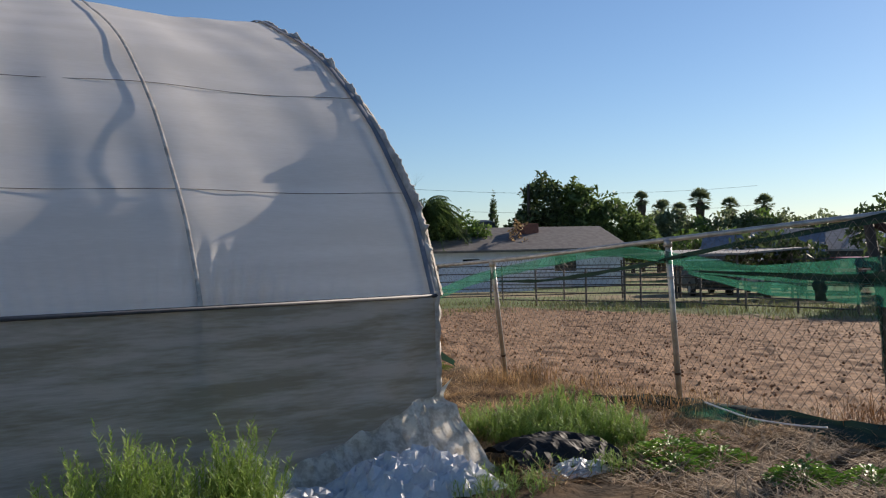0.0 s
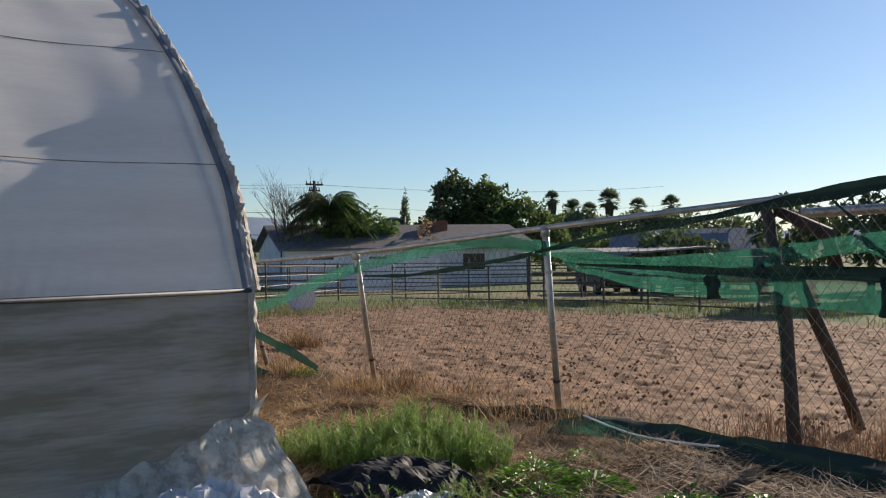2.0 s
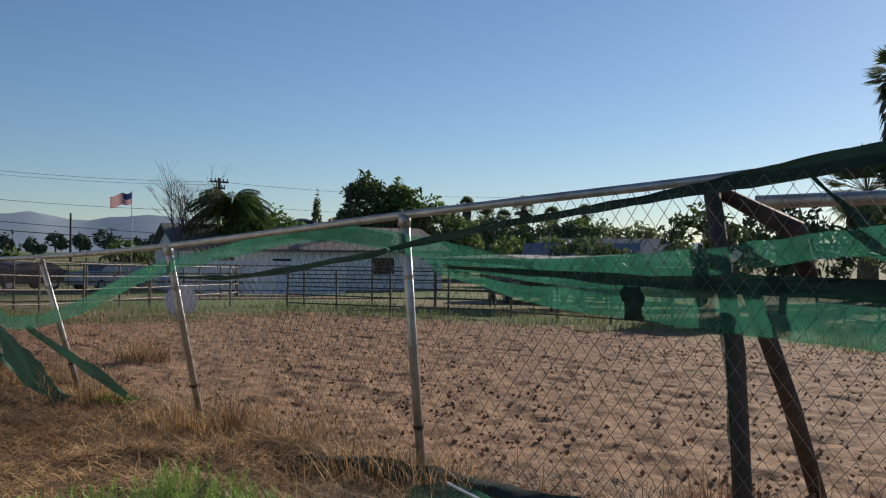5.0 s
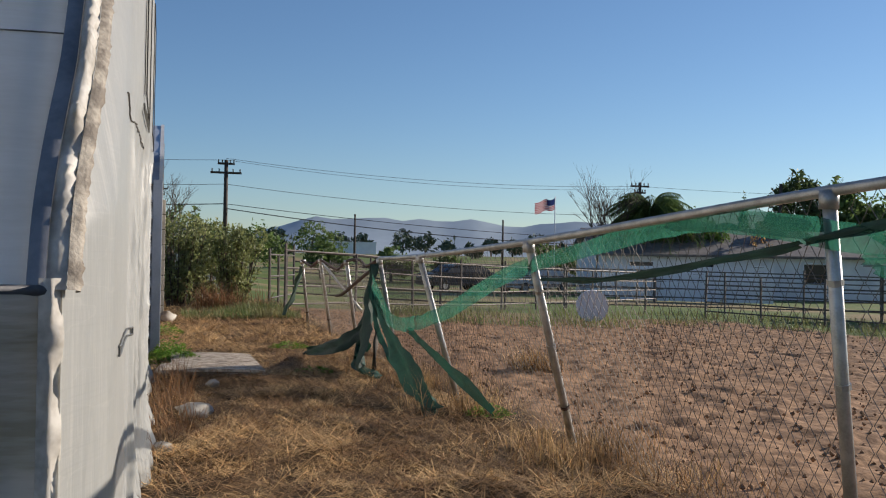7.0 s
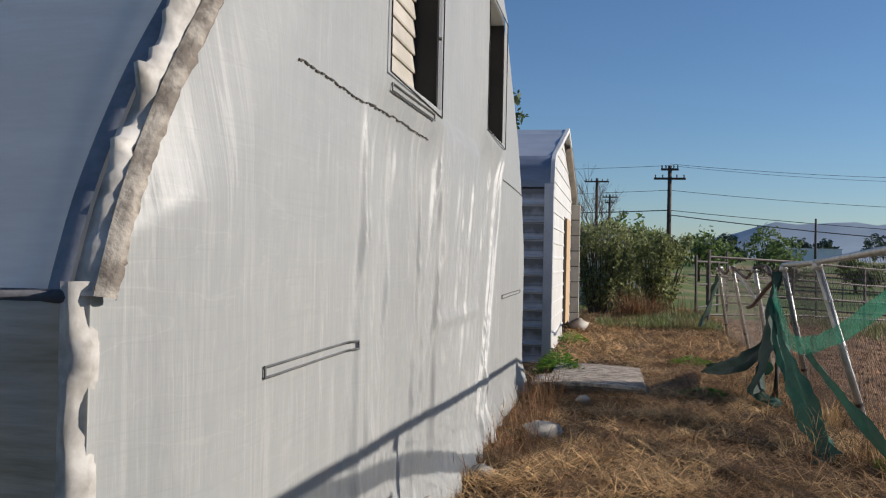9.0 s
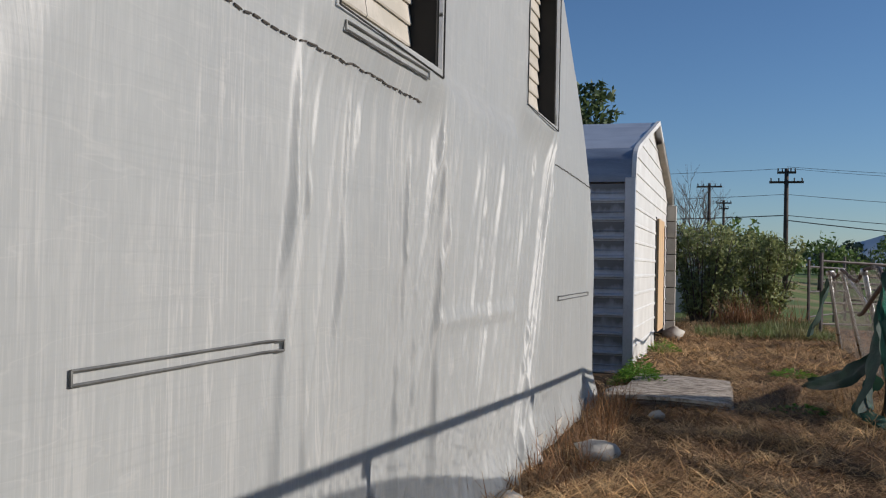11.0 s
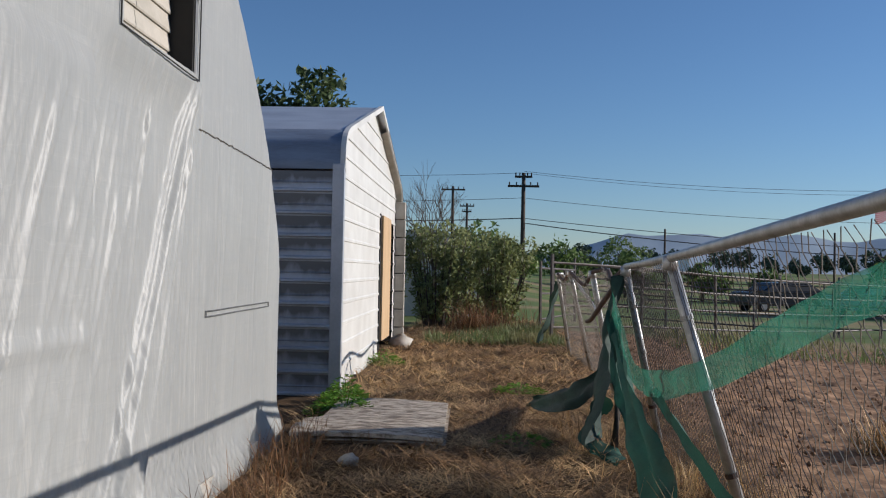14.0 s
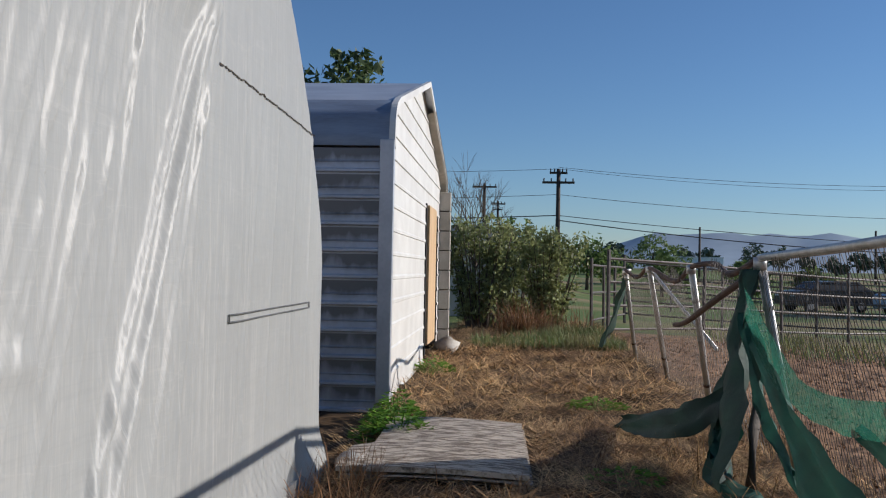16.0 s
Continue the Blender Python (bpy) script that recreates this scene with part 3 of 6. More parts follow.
def wrinkle(y, z):
    """How far the end sheet stands out from its frame."""
    v = 0.016 * noise.noise(Vector((y * 1.1, z * 0.7, 1)))
    d = np.abs((y - fold_lines(z)) / FOLD[2])
    v += float((FOLD[1] * np.exp(-d ** 1.5) * np.where(FOLD[0] < 8, ease(2.0, 1.6, z) * ease(-0.2, 0.35, z), ease(2.2, 1.9, z))).sum())
    v += 0.002 * noise.noise(Vector((y * 14, z * 1.3, 7)))
    v += 0.003 * noise.noise(Vector(((y + 0.25 * z) * 20, z * 6, 5))) * ease(5.6, 6.6, y) * ease(9.2, 8.4, y)
    inside = ease(DOOR[0] - 0.10, DOOR[0] + 0.05, y) * ease(DOOR[1] + 0.05, DOOR[1] - 0.02, y) * ease(DOOR[2] + 0.12, DOOR[2], z)
    v += 0.035 * inside
    v += 0.012 * ease(0.06, 0.0, abs(z - 0.95)) * ease(6.2, 6.4, y) * ease(7.75, 7.6, y)
    for a, b, lo, hi in WINDOWS:
        dy, dz = max(a - y, 0, y - b), max(lo - z, 0, z - hi)
        v += 0.05 * math.exp(-(math.hypot(dy, dz) / 0.16) ** 2)
    if z < 0.3:
        v += 0.10 * ease(0.3, 0.0, z) * (0.5 + 0.8 * noise.noise(Vector((y * 3, 0, 0))))
    return max(v, -0.01)


ys = sorted(set([round(Y0 + (Y1 - Y0) * i / 900, 4) for i in range(901)] + [v for w in WINDOWS for v in w[:2]]))
zs = sorted(set([round(0.0 + 3.95 * i / 170, 4) for i in range(171)] + [v for w in WINDOWS for v in w[2:]]))
end = Mesh()
grid = {}
for i, y in enumerate(ys):
    hi = arch_at(y) if Y0 < y < Y1 else HEM
    for k, z in enumerate(zs):
        zz = min(z, hi)
        grid[i, k] = len(end.v)
        rim = min(y - Y0, (hi - zz) * 0.8 if zz > 0.9 else 9)
        end.v.append((EX + wrinkle(y, zz) - (EX - edge_x(y)) * (1 - ease(0.0, 0.42, rim)), y, zz))
for i in range(len(ys) - 1):
    for k in range(len(zs) - 1):
        yc, zc = (ys[i] + ys[i + 1]) / 2, (zs[k] + zs[k + 1]) / 2
        if any(a < yc < b and lo < zc < hi for a, b, lo, hi in WINDOWS):
            continue
        if zs[k] >= max(arch_at(ys[i]), arch_at(ys[i + 1])):
            continue
        end.f.append((grid[i, k], grid[i + 1, k], grid[i + 1, k + 1], grid[i, k + 1]))
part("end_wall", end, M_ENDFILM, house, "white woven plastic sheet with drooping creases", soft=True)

for a, b, lo, hi in WINDOWS:
    d = 0.11
    # far jamb and back plate are near-black, their shade put into the colour
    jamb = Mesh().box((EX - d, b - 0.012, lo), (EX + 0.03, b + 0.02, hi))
    win = part("shutter_box", jamb, M_DARK, house, "recessed shutter jamb, its shade painted near-black")
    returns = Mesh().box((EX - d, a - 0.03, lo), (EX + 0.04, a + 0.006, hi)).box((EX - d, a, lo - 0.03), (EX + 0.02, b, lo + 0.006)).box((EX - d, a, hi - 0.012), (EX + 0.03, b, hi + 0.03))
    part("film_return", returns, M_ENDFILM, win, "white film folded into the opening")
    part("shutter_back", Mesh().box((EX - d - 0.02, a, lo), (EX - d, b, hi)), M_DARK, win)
    count = int((hi - lo) / 0.085)
    for k in range(count):
        z = lo + 0.012 + (hi - lo - 0.02) * k / count
        for ya, yb in ((a + 0.02, (a + b) / 2 - 0.003), ((a + b) / 2 + 0.003, b - 0.02)):
            xb, zt = EX - d + 0.012, z + (hi - lo - 0.02) / count + 0.006
            sec = [(xb, z), (xb + 0.020, z - 0.003), (xb + 0.023, z + 0.004), (xb + 0.009, zt), (xb, zt)]
            slat = Mesh().add([(px, yy, pz) for yy in (ya, yb) for px, pz in sec], [(0, 1, 2, 3, 4), (9, 8, 7, 6, 5)] + [(i, 5 + i, 5 + (i + 1) % 5, (i + 1) % 5) for i in range(5)])
            part("louvre_slat", slat, M_LOUVRE, win)
    edge = Mesh()
    pts = [(a - 0.03, lo - 0.01), (b + 0.02, lo - 0.03), (b + 0.03, hi), (a - 0.02, hi), (a - 0.03, lo - 0.01)]
    for (p, q), (r, s) in zip(pts, pts[1:]):
        edge.tube([(EX + 0.055, p, q), (EX + 0.055, r, s)], 0.0035, 6)
    part("rubber_edge", edge, M_DARK, win)

# wire-lock channels and stitched seams on the end wall
for a, b, z in ((4.17, 4.99, 0.96), (9.15, 10.56, 0.965), (5.31, 6.08, 1.925)):
    ch = Mesh()
    for k in (-1, 1):
        ch.tube([(EX + wrinkle(y, z) + 0.006, y, z + 0.014 * k) for y in np.linspace(a, b, 12)], 0.0042, 5)
    ch.tube([(EX + wrinkle(a, z) + 0.006, a, z - 0.016), (EX + wrinkle(a, z) + 0.006, a, z + 0.016)], 0.004, 5)
    ch.tube([(EX + wrinkle(b, z) + 0.006, b, z - 0.016), (EX + wrinkle(b, z) + 0.006, b, z + 0.016)], 0.004, 5)
    part("lock_channel", ch, M_CHANNEL, house, "grey wire-lock channel")
for a, b, za, zb in ((4.37, 6.08, 1.83, 1.82), (8.98, 10.6, 1.90, 1.87)):
    seam = Mesh()
    n = int((b - a) / 0.05)
    for k in range(n):
        t0, t1 = k / n, (k + 0.72) / n
        p = [(EX + wrinkle(a + (b - a) * t, za + (zb - za) * t) + 0.004, a + (b - a) * t, za + (zb - za) * t + 0.008 * noise.noise(Vector((t * 30, a, 0)))) for t in (t0, t1)]
        seam.tube(p, 0.0035, 5)
    part("stitched_seam", seam, M_WOOD, house, "dark stitched seam")
# loose flap of film along the end hoop
flap, band_rows = [], []
for k, p in enumerate([q for q in catmull(arch_line, 3) if q.y < MID + 1.5]):
    n = Vector((0, p.y - MID, p.z - 0.4)).normalized()
    ex = edge_x(p.y)
    torn = noise.noise(Vector((k * 0.21, 0, 4))) + 0.7 * noise.noise(Vector((k * 0.6, 3, 1)))
    up = 0.030 + 0.034 * torn + 0.045 * ease(1.55, 1.85, p.z) * ease(2.5, 2.1, p.z) + 0.06 * max(0.0, torn - 0.3)
    up = max(0.008, up * ease(1.15, 1.5, p.z))
    b = 0.014 * noise.noise(Vector((k * 0.7, 9, 4)))
    flap.append([Vector((ex - 0.036, p.y, p.z)) + n * 0.006, Vector((ex - 0.02 + b * 0.5, p.y, p.z)) + n * up * 0.9, Vector((ex - 0.006 + b, p.y, p.z)) + n * up, Vector((ex + 0.006 - b, p.y, p.z)) + n * up * 0.3, Vector((ex + 0.012 - 0.6 * b, p.y, p.z)) + n * 0.004])
    c = 0.012 * noise.noise(Vector((k * 1.1, 2, 7))) + 0.008 * noise.noise(Vector((k * 2.3, 5, 7)))
    band_rows.append([Vector((ex + 0.014, p.y, p.z)) + n * 0.008, Vector((ex + 0.036 + c, p.y, p.z)) - n * 0.004, Vector((ex + 0.046 - c, p.y, p.z)) - n * 0.018, Vector((ex + 0.042 + c, p.y, p.z)) - n * 0.032, Vector((ex + 0.03, p.y, p.z)) - n * (0.046 + c)])
# two string lines that press the cover between the hoops
for z0 in (1.93, 2.72):
    k = min(range(len(arch_line) // 2), key=lambda i: abs(arch_line[i].z - z0))
    p = arch_line[k]
    n = Vector((0, p.y - MID, p.z - 0.4)).normalized()
    cord = [Vector((x, p.y, p.z)) + n * (0.006 - 0.035 * math.sin(math.pi * (((EX - 0.1 - x) / 1.69) % 1.0)) ** 2) for x in np.linspace(EX - 0.12, -5.8, 120)]
    part("pressing_cord", Mesh().tube(cord, 0.0025, 4), M_BAND, house, "thin grey cord across the film")
part("edge_band", Mesh().sheet(band_rows), M_BAND, house, "brown-grey band along the end hoop", soft=True)
part("end_flap", Mesh().sheet(flap), M_FLAP, house, "crinkled weathered strip of film along the end hoop", soft=True)
corner, CX = [], edge_x(Y0) - EX - 0.02
for k in range(60):
    z = HEM + 0.03 - (HEM + 0.02) * k / 59
    a, b = 0.022 * noise.noise(Vector((z * 9, 1, 0))), 0.02 * noise.noise(Vector((z * 8, 7, 0)))
    out = 0.14 * ease(0.5, 0.0, z)
    corner.append([Vector((EX + CX - 0.03 + out, Y0 - 0.02 - out, z)), Vector((EX + CX + 0.0 + a + out, Y0 - 0.035 + b - out, z)), Vector((EX + CX + 0.006 + out, Y0 - 0.012 - b - 0.8 * out, z)), Vector((EX + CX + 0.022 + 0.7 * b + out, Y0 + 0.0 + a - 0.5 * out, z)), Vector((EX + CX + 0.024 + out * 0.5, Y0 + 0.04, z))])
part("corner_flap", Mesh().sheet(corner), M_FLAP, house, "bunched film at the corner", soft=True)
part("base_board", Mesh().box((EX - 0.02, Y0 + 0.1, -0.02), (EX + 0.03, Y1, 0.11)), M_STONE, house)
# far end wall closes the house
back = Mesh()
n0 = len(arch_line)
back.add([(-5.95, p.y, p.z) for p in arch_line] + [(-5.95, Y1, 0), (-5.95, Y0, 0)], [tuple(range(n0 + 2))])
part("back_wall", back, M_ENDFILM, house)

# ---- metal shed ----
SX, SA, SB, EAVE, PEAK = 4.2, 12.98, 19.3, 2.42, 3.30
SM = (SA + SB) / 2
shed = thing("metal_shed", (SX - 3, SM, 0), "white and grey ribbed metal shed with black mildew streaks", "shed")
half = catmull([(0, SA, 2.15), (0, SA + 0.02, EAVE - 0.08), (0, SA + 0.12, EAVE + 0.07), (0, SA + 0.36, EAVE + 0.17)], 4) + [Vector((0, SA + 0.36 + (SM - SA - 0.36) * k / 8, EAVE + 0.17 + (PEAK - EAVE - 0.17) * k / 8)) for k in range(1, 9)]
profile = half + [Vector((0, 2 * SM - p.y, p.z)) for p in half[-2::-1]]


def rib_panel(x0, x1, y, z0, z1, side, rib=0.034):
    """One long siding panel with its two pressed ribs."""
    prof = [(0, z0), (0, z0 + 0.012), (rib, z0 + 0.022), (rib, z0 + 0.04), (0.002, z0 + 0.052), (0.002, (z0 + z1) / 2 - 0.01), (rib * 0.35, (z0 + z1) / 2), (0.002, (z0 + z1) / 2 + 0.01), (0.002, z1)]
    return Mesh().sheet([[Vector((x, y + side * d, z)) for d, z in prof] for x in (x0, x1)])


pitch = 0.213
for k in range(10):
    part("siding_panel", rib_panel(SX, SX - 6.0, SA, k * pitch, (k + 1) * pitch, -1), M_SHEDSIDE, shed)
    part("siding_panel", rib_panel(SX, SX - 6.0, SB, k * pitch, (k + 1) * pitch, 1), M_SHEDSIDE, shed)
roof, eave = Mesh(), Mesh()
step_rows = []
for i, p in enumerate(profile):
    n = Vector((0, p.y - SM, (p.z - 1.0) * 2.0)).normalized()
    bump = 0.014 if i % 4 in (1, 2) else 0.0
    step_rows.append([Vector((SX + 0.08, p.y, p.z)) + n * bump, Vector((SX - 6.05, p.y, p.z)) + n * bump])
roof.sheet(step_rows[10:])
eave.sheet(step_rows[:11])
part("eave_panel", eave, M_EAVE, shed, "smooth blue-grey panel rolled over the eave", soft=True)
part("roof", roof, M_ROOFMETAL, shed, "grey ribbed metal roof rolled over the eaves")
# overhanging gable trim, a folded channel
trim = Mesh()
for i in range(len(profile) - 1):
    p, q = profile[i], profile[i + 1]
    np_, nq = Vector((0, p.y - SM, (p.z - 1.0) * 2.0)).normalized(), Vector((0, q.y - SM, (q.z - 1.0) * 2.0)).normalized()
    a = [Vector((SX + 0.06, p.y, p.z)) + np_ * 0.02, Vector((SX + 0.11, p.y, p.z)) + np_ * 0.022, Vector((SX + 0.11, p.y, p.z)) - np_ * 0.04, Vector((SX + 0.09, p.y, p.z)) - np_ * 0.04]
    b = [Vector((SX + 0.06, q.y, q.z)) + nq * 0.02, Vector((SX + 0.11, q.y, q.z)) + nq * 0.022, Vector((SX + 0.11, q.y, q.z)) - nq * 0.04, Vector((SX + 0.09, q.y, q.z)) - nq * 0.04]
    trim.sheet([a, b])
part("gable_trim", trim, M_SHEDFRONT, shed, "white folded gable trim")
for y, s in ((SA, -1), (SB, 1)):
    part("corner_trim", Mesh().box((SX - 0.01, y - 0.03 if s < 0 else y - 0.05, 0.0), (SX + 0.105, y + 0.05 if s < 0 else y + 0.03, 2.2), 0.01), M_ROOFMETAL, shed, "grey-blue rounded corner trim")
# the far side of the roof stands proud of the front as a framed hood
hood = Mesh()
for i in range(len(profile) // 2 + 2, len(profile) - 1):
    p, q = profile[i], profile[i + 1]
    hood.sheet([[Vector((SX + 0.12, p.y, p.z - 0.02)), Vector((SX - 0.02, p.y, p.z - 0.07))], [Vector((SX + 0.12, q.y, q.z - 0.02)), Vector((SX - 0.02, q.y, q.z - 0.07))]])
part("soffit", hood, M_LOUVRE, shed, "beige ribbed underside of the overhang")
for k in range(8):
    part("return_panel", Mesh().box((SX - 0.02, SB - 0.13, 0.29 * k), (SX + 0.17, SB, 0.29 * k + 0.275), 0.012), M_LOUVRE, shed)
part("return_post", Mesh().box((SX - 0.01, SB - 0.10, 0.0), (SX + 0.15, SB - 0.02, 2.3)), M_WOOD, shed, "dark post behind the panels")
DA, DB, DH = 16.95, 18.95, 1.98


def shed_top(y):
    for a, b in zip(profile, profile[1:]):
        if a.y <= y <= b.y:
            return a.z + (b.z - a.z) * (y - a.y) / max(1e-6, b.y - a.y)
    return 2.15


k = 0
while k * pitch < PEAK:
    z0, z1 = k * pitch, (k + 1) * pitch
    segs = [(SA + 0.05, DA), (DB, SB - 0.05)] if z0 < DH - 0.1 else [(SA + 0.05, SB - 0.05)]
    for a, b in segs:
        ysn = [a + (b - a) * i / 24 for i in range(25)]
        rws = []
        for y in ysn:
            hi = shed_top(y) - 0.03
            prof = [(0.0, z0), (0.012, z0 + 0.006), (0.012, z0 + 0.03), (0.002, z0 + 0.045), (0.0, z1)]
            rws.append([Vector((SX + d, y, min(z, hi))) for d, z in prof])
        part("front_panel", Mesh().sheet(rws), M_SHEDFRONT, shed)
    k += 1
# near-black sheet and jamb paint the shade of the doorway's unlit inside
part("doorway_shade", Mesh().box((SX - 1.2, DA, 0.02), (SX - 1.18, DB, DH)), M_DARK, shed)
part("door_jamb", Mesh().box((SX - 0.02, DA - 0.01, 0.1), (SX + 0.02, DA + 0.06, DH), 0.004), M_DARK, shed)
part("plank_door", Mesh().box((SX - 0.02, DA + 0.08, 0.22), (SX + 0.05, DA + 1.15, DH - 0.02), 0.006), M_PINE, shed, "orange pine plank door standing ajar")
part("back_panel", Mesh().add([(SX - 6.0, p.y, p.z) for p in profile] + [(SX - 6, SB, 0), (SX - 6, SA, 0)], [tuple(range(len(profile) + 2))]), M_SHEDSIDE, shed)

# ---- wrecked chain-link fence ----
#        foot x, foot y, top x, top y, top z
POSTS = [(6.95, -3.6, 6.85, -3.6, 1.8), (6.95, -1.2, 6.85, -1.2, 1.78), (6.97, 1.18, 6.93, 1.18, 1.71), (6.97, 4.04, 6.60, 3.80, 1.53), (7.04, 6.77, 6.40, 6.12, 1.37), (6.88, 8.82, 6.48, 8.80, 1.285),
         (6.92, 11.15, 6.60, 10.85, 1.25), (6.95, 13.55, 6.60, 12.72, 1.22), (7.02, 16.0, 6.60, 14.75, 1.22), (6.94, 17.9, 6.66, 17.0, 1.19)]
fence = thing("chain_link_fence", (6.95, 7.0, 0), "sagging galvanised chain-link fence with leaning posts", "fence")
for i, (fx, fy, tx, ty, tz) in enumerate(POSTS):
    foot, head = Vector((fx, fy, -0.05)), Vector((tx, ty, tz))
    p = Mesh().tube([foot, foot.lerp(head, 0.5) + Vector((0, 0.004, 0)), head], 0.027 if i != 2 else 0.032, 10)
    post = part("post", p, M_GALV, fence, "leaning galvanised post", soft=True)
    part("post_cap", Mesh().tube([head - Vector((0, 0.0, 0.05)), head + Vector((0, 0, 0.018))], 0.036, 10), M_GALV, post, soft=True)
    for f in (0.25, 0.55, 0.8):
        c = foot.lerp(head, f)
        d = (head - foot).normalized() * 0.012
        part("tie_band", Mesh().tube([c - d, c + d], 0.031, 8), M_RUST if f < 0.5 else M_GALV, post)
rail_pts = [(6.85, -3.6, 1.8), (6.85, -1.2, 1.79), (6.93, 1.18, 1.725), (7.02, 2.2, 1.675), (6.60, 3.80, 1.545), (6.40, 6.12, 1.385), (6.48, 8.80, 1.295), (6.60, 10.85, 1.265)]
part("top_rail", Mesh().tube(catmull(rail_pts, 5), 0.022, 9), M_GALV, fence, "bent top rail", soft=True)
part("top_rail", Mesh().tube(catmull([(6.60, 10.85, 1.265), (6.62, 11.6, 1.17), (6.66, 12.2, 1.24), (6.60, 12.72, 1.22), (6.62, 13.5, 1.1), (6.60, 14.75, 1.22), (6.64, 15.8, 1.12), (6.66, 17.0, 1.2)], 5), 0.02, 8), M_RUST, fence, "broken buckled rail", soft=True)
part("fallen_pipe", Mesh().tube(catmull([(6.58, 10.9, 1.18), (6.60, 11.8, 1.02), (6.66, 13.2, 0.78), (6.7, 13.9, 0.72)], 4), 0.022, 8), M_RUST, fence, "bent dark pipe", soft=True)
part("brace_pipe", Mesh().tube([(6.62, 14.8, 1.2), (6.95, 13.4, 0.55)], 0.018, 8), M_GALV, fence, soft=True)
part("brace_pipe", Mesh().tube([(6.66, 17.0, 1.19), (6.72, 17.05, 1.2), (6.9, 18.6, 1.15)], 0.02, 8), M_GALV, fence, soft=True)


def post_frame(y):
    """Foot and head of the fence at a place along it."""
    for (ax, ay, bx, by, bz), (cx, cy, dx, dy, dz) in zip(POSTS, POSTS[1:]):
        if ay <= y <= cy:
            t = (y - ay) / (cy - ay)
            return Vector((ax + (cx - ax) * t, y, 0.02)), Vector((bx + (dx - bx) * t, by + (dy - by) * t, bz + (dz - bz) * t))
    return None


def fence_point(y, f):
    a, b = post_frame(y)
    p = a.lerp(b, f)
    bow = 0.05 * math.sin(math.pi * f) * noise.noise(Vector((y * 0.8, f * 1.5, 3)))
    sag = 0.05 * f * noise.noise(Vector((y * 1.2, 0, 8))) if y < 10.8 else 0.16 * f * (noise.noise(Vector((y * 1.0, 0, 8))) - 0.3)
    return p + Vector((0.3 * bow - 0.02, 0, sag - 0.01))


def chain_link(y0, y1, cell=0.085, wire=0.0019):
    """Zigzag wires that make the diamonds."""
    m = Mesh()
    n = int((y1 - y0) / cell)
    for i in range(n):
        y = y0 + i * cell
        a, b = post_frame(y)
        rowsn = max(6, int((b - a).length / (cell * 0.62)))
        pts = []
        for k in range(rowsn + 1):
            yy = y + (cell * 0.52 if (k + 0) % 2 else -cell * 0.02)
            pts.append(fence_point(min(max(yy, y0), y1), k / rowsn) + Vector((0.004 if k % 2 else -0.004, 0, 0)))
        m.tube(pts, wire, 3, caps=False)
        pts = []
        for k in range(rowsn + 1):
            yy = y + (cell * 0.52 if k % 2 else cell * 1.04)
            pts.append(fence_point(min(max(yy, y0), y1), k / rowsn) + Vector((-0.004 if k % 2 else 0.004, 0, 0)))
        m.tube(pts, wire, 3, caps=False)
    return m


for y0, y1 in ((-3.5, 1.15), (1.2, 4.0), (4.06, 6.75), (6.8, 8.8), (8.85, 11.1), (11.18, 13.5), (13.58, 15.95), (16.03, 17.85)):
    w = part("wire_mesh", chain_link(y0, y1) if y0 < 11 else chain_link(y0, y1, 0.13, 0.0022), M_WIRE, fence, "rusty chain-link wire")
    w["kind"] = "stuff"


def ribbon(points, widths, steps=8, ripple=0.012, seed=0.0, across=5):
    """A strip of cloth along a line; each width is a vector from its lower to its upper edge."""
    line = catmull(points, steps)
    wide = catmull(widths, steps)
    rows = []
    for i, (p, w) in enumerate(zip(line, wide)):
        r = []
        for k in range(across):
            f = k / (across - 1) - 0.5
            d = ripple * Vector((math.sin(f * 9 + i * 0.35 + seed) + noise.noise(Vector((i * 0.3, f * 4, seed))), 0, 0.8 * noise.noise(Vector((i * 0.4, f * 3, seed + 5)))))
            edge = 1 + (0.16 * noise.noise(Vector((i * 0.9, seed, f * 2))) + 0.08 * noise.noise(Vector((i * 2.3, seed, f * 2))) if abs(f) > 0.45 else 0)
            r.append(p + w * f * edge + d)
        rows.append(r)
    return Mesh().sheet(rows)


def net(name, points, widths, material, label, **kw):
    return whole(name, ribbon(points, widths, **kw), material, label, "netting", "torn shade netting on the fence", soft=True)


G = "torn green shade net strip tied along the chain-link fence"
Z = lambda a: Vector((0, 0, a))  # noqa: E731
net("shade_net", [(6.50, 10.75, 1.0), (6.48, 10.1, 0.74), (6.46, 9.5, 0.65), (6.44, 8.6, 0.73), (6.42, 7.55, 0.92), (6.42, 6.5, 1.18), (6.46, 5.25, 1.37), (6.52, 4.4, 1.46), (6.56, 3.85, 1.40)], [Z(0.2), Z(0.17), Z(0.14), Z(0.13), Z(0.12), Z(0.11), Z(0.09), Z(0.10), Z(0.07)], M_NET, G, seed=1.0)
net("shade_net", [(6.50, 4.75, 1.45), (6.56, 4.2, 1.44), (6.62, 3.6, 1.36), (6.75, 3.0, 1.29)], [Z(0.04), Z(0.10), Z(0.10), Z(0.03)], M_NET, G, seed=2.0)
net("shade_net", [(6.62, 3.65, 1.30), (6.72, 3.06, 1.28), (6.85, 2.2, 1.30), (6.82, 1.85, 1.345), (6.82, 1.1, 1.41), (6.75, 0.0, 1.42), (6.75, -2.5, 1.42)], [Z(0.04), Z(0.06), Z(0.11), Z(0.10), Z(0.11), Z(0.11), Z(0.1)], M_NET, G, seed=3.0)
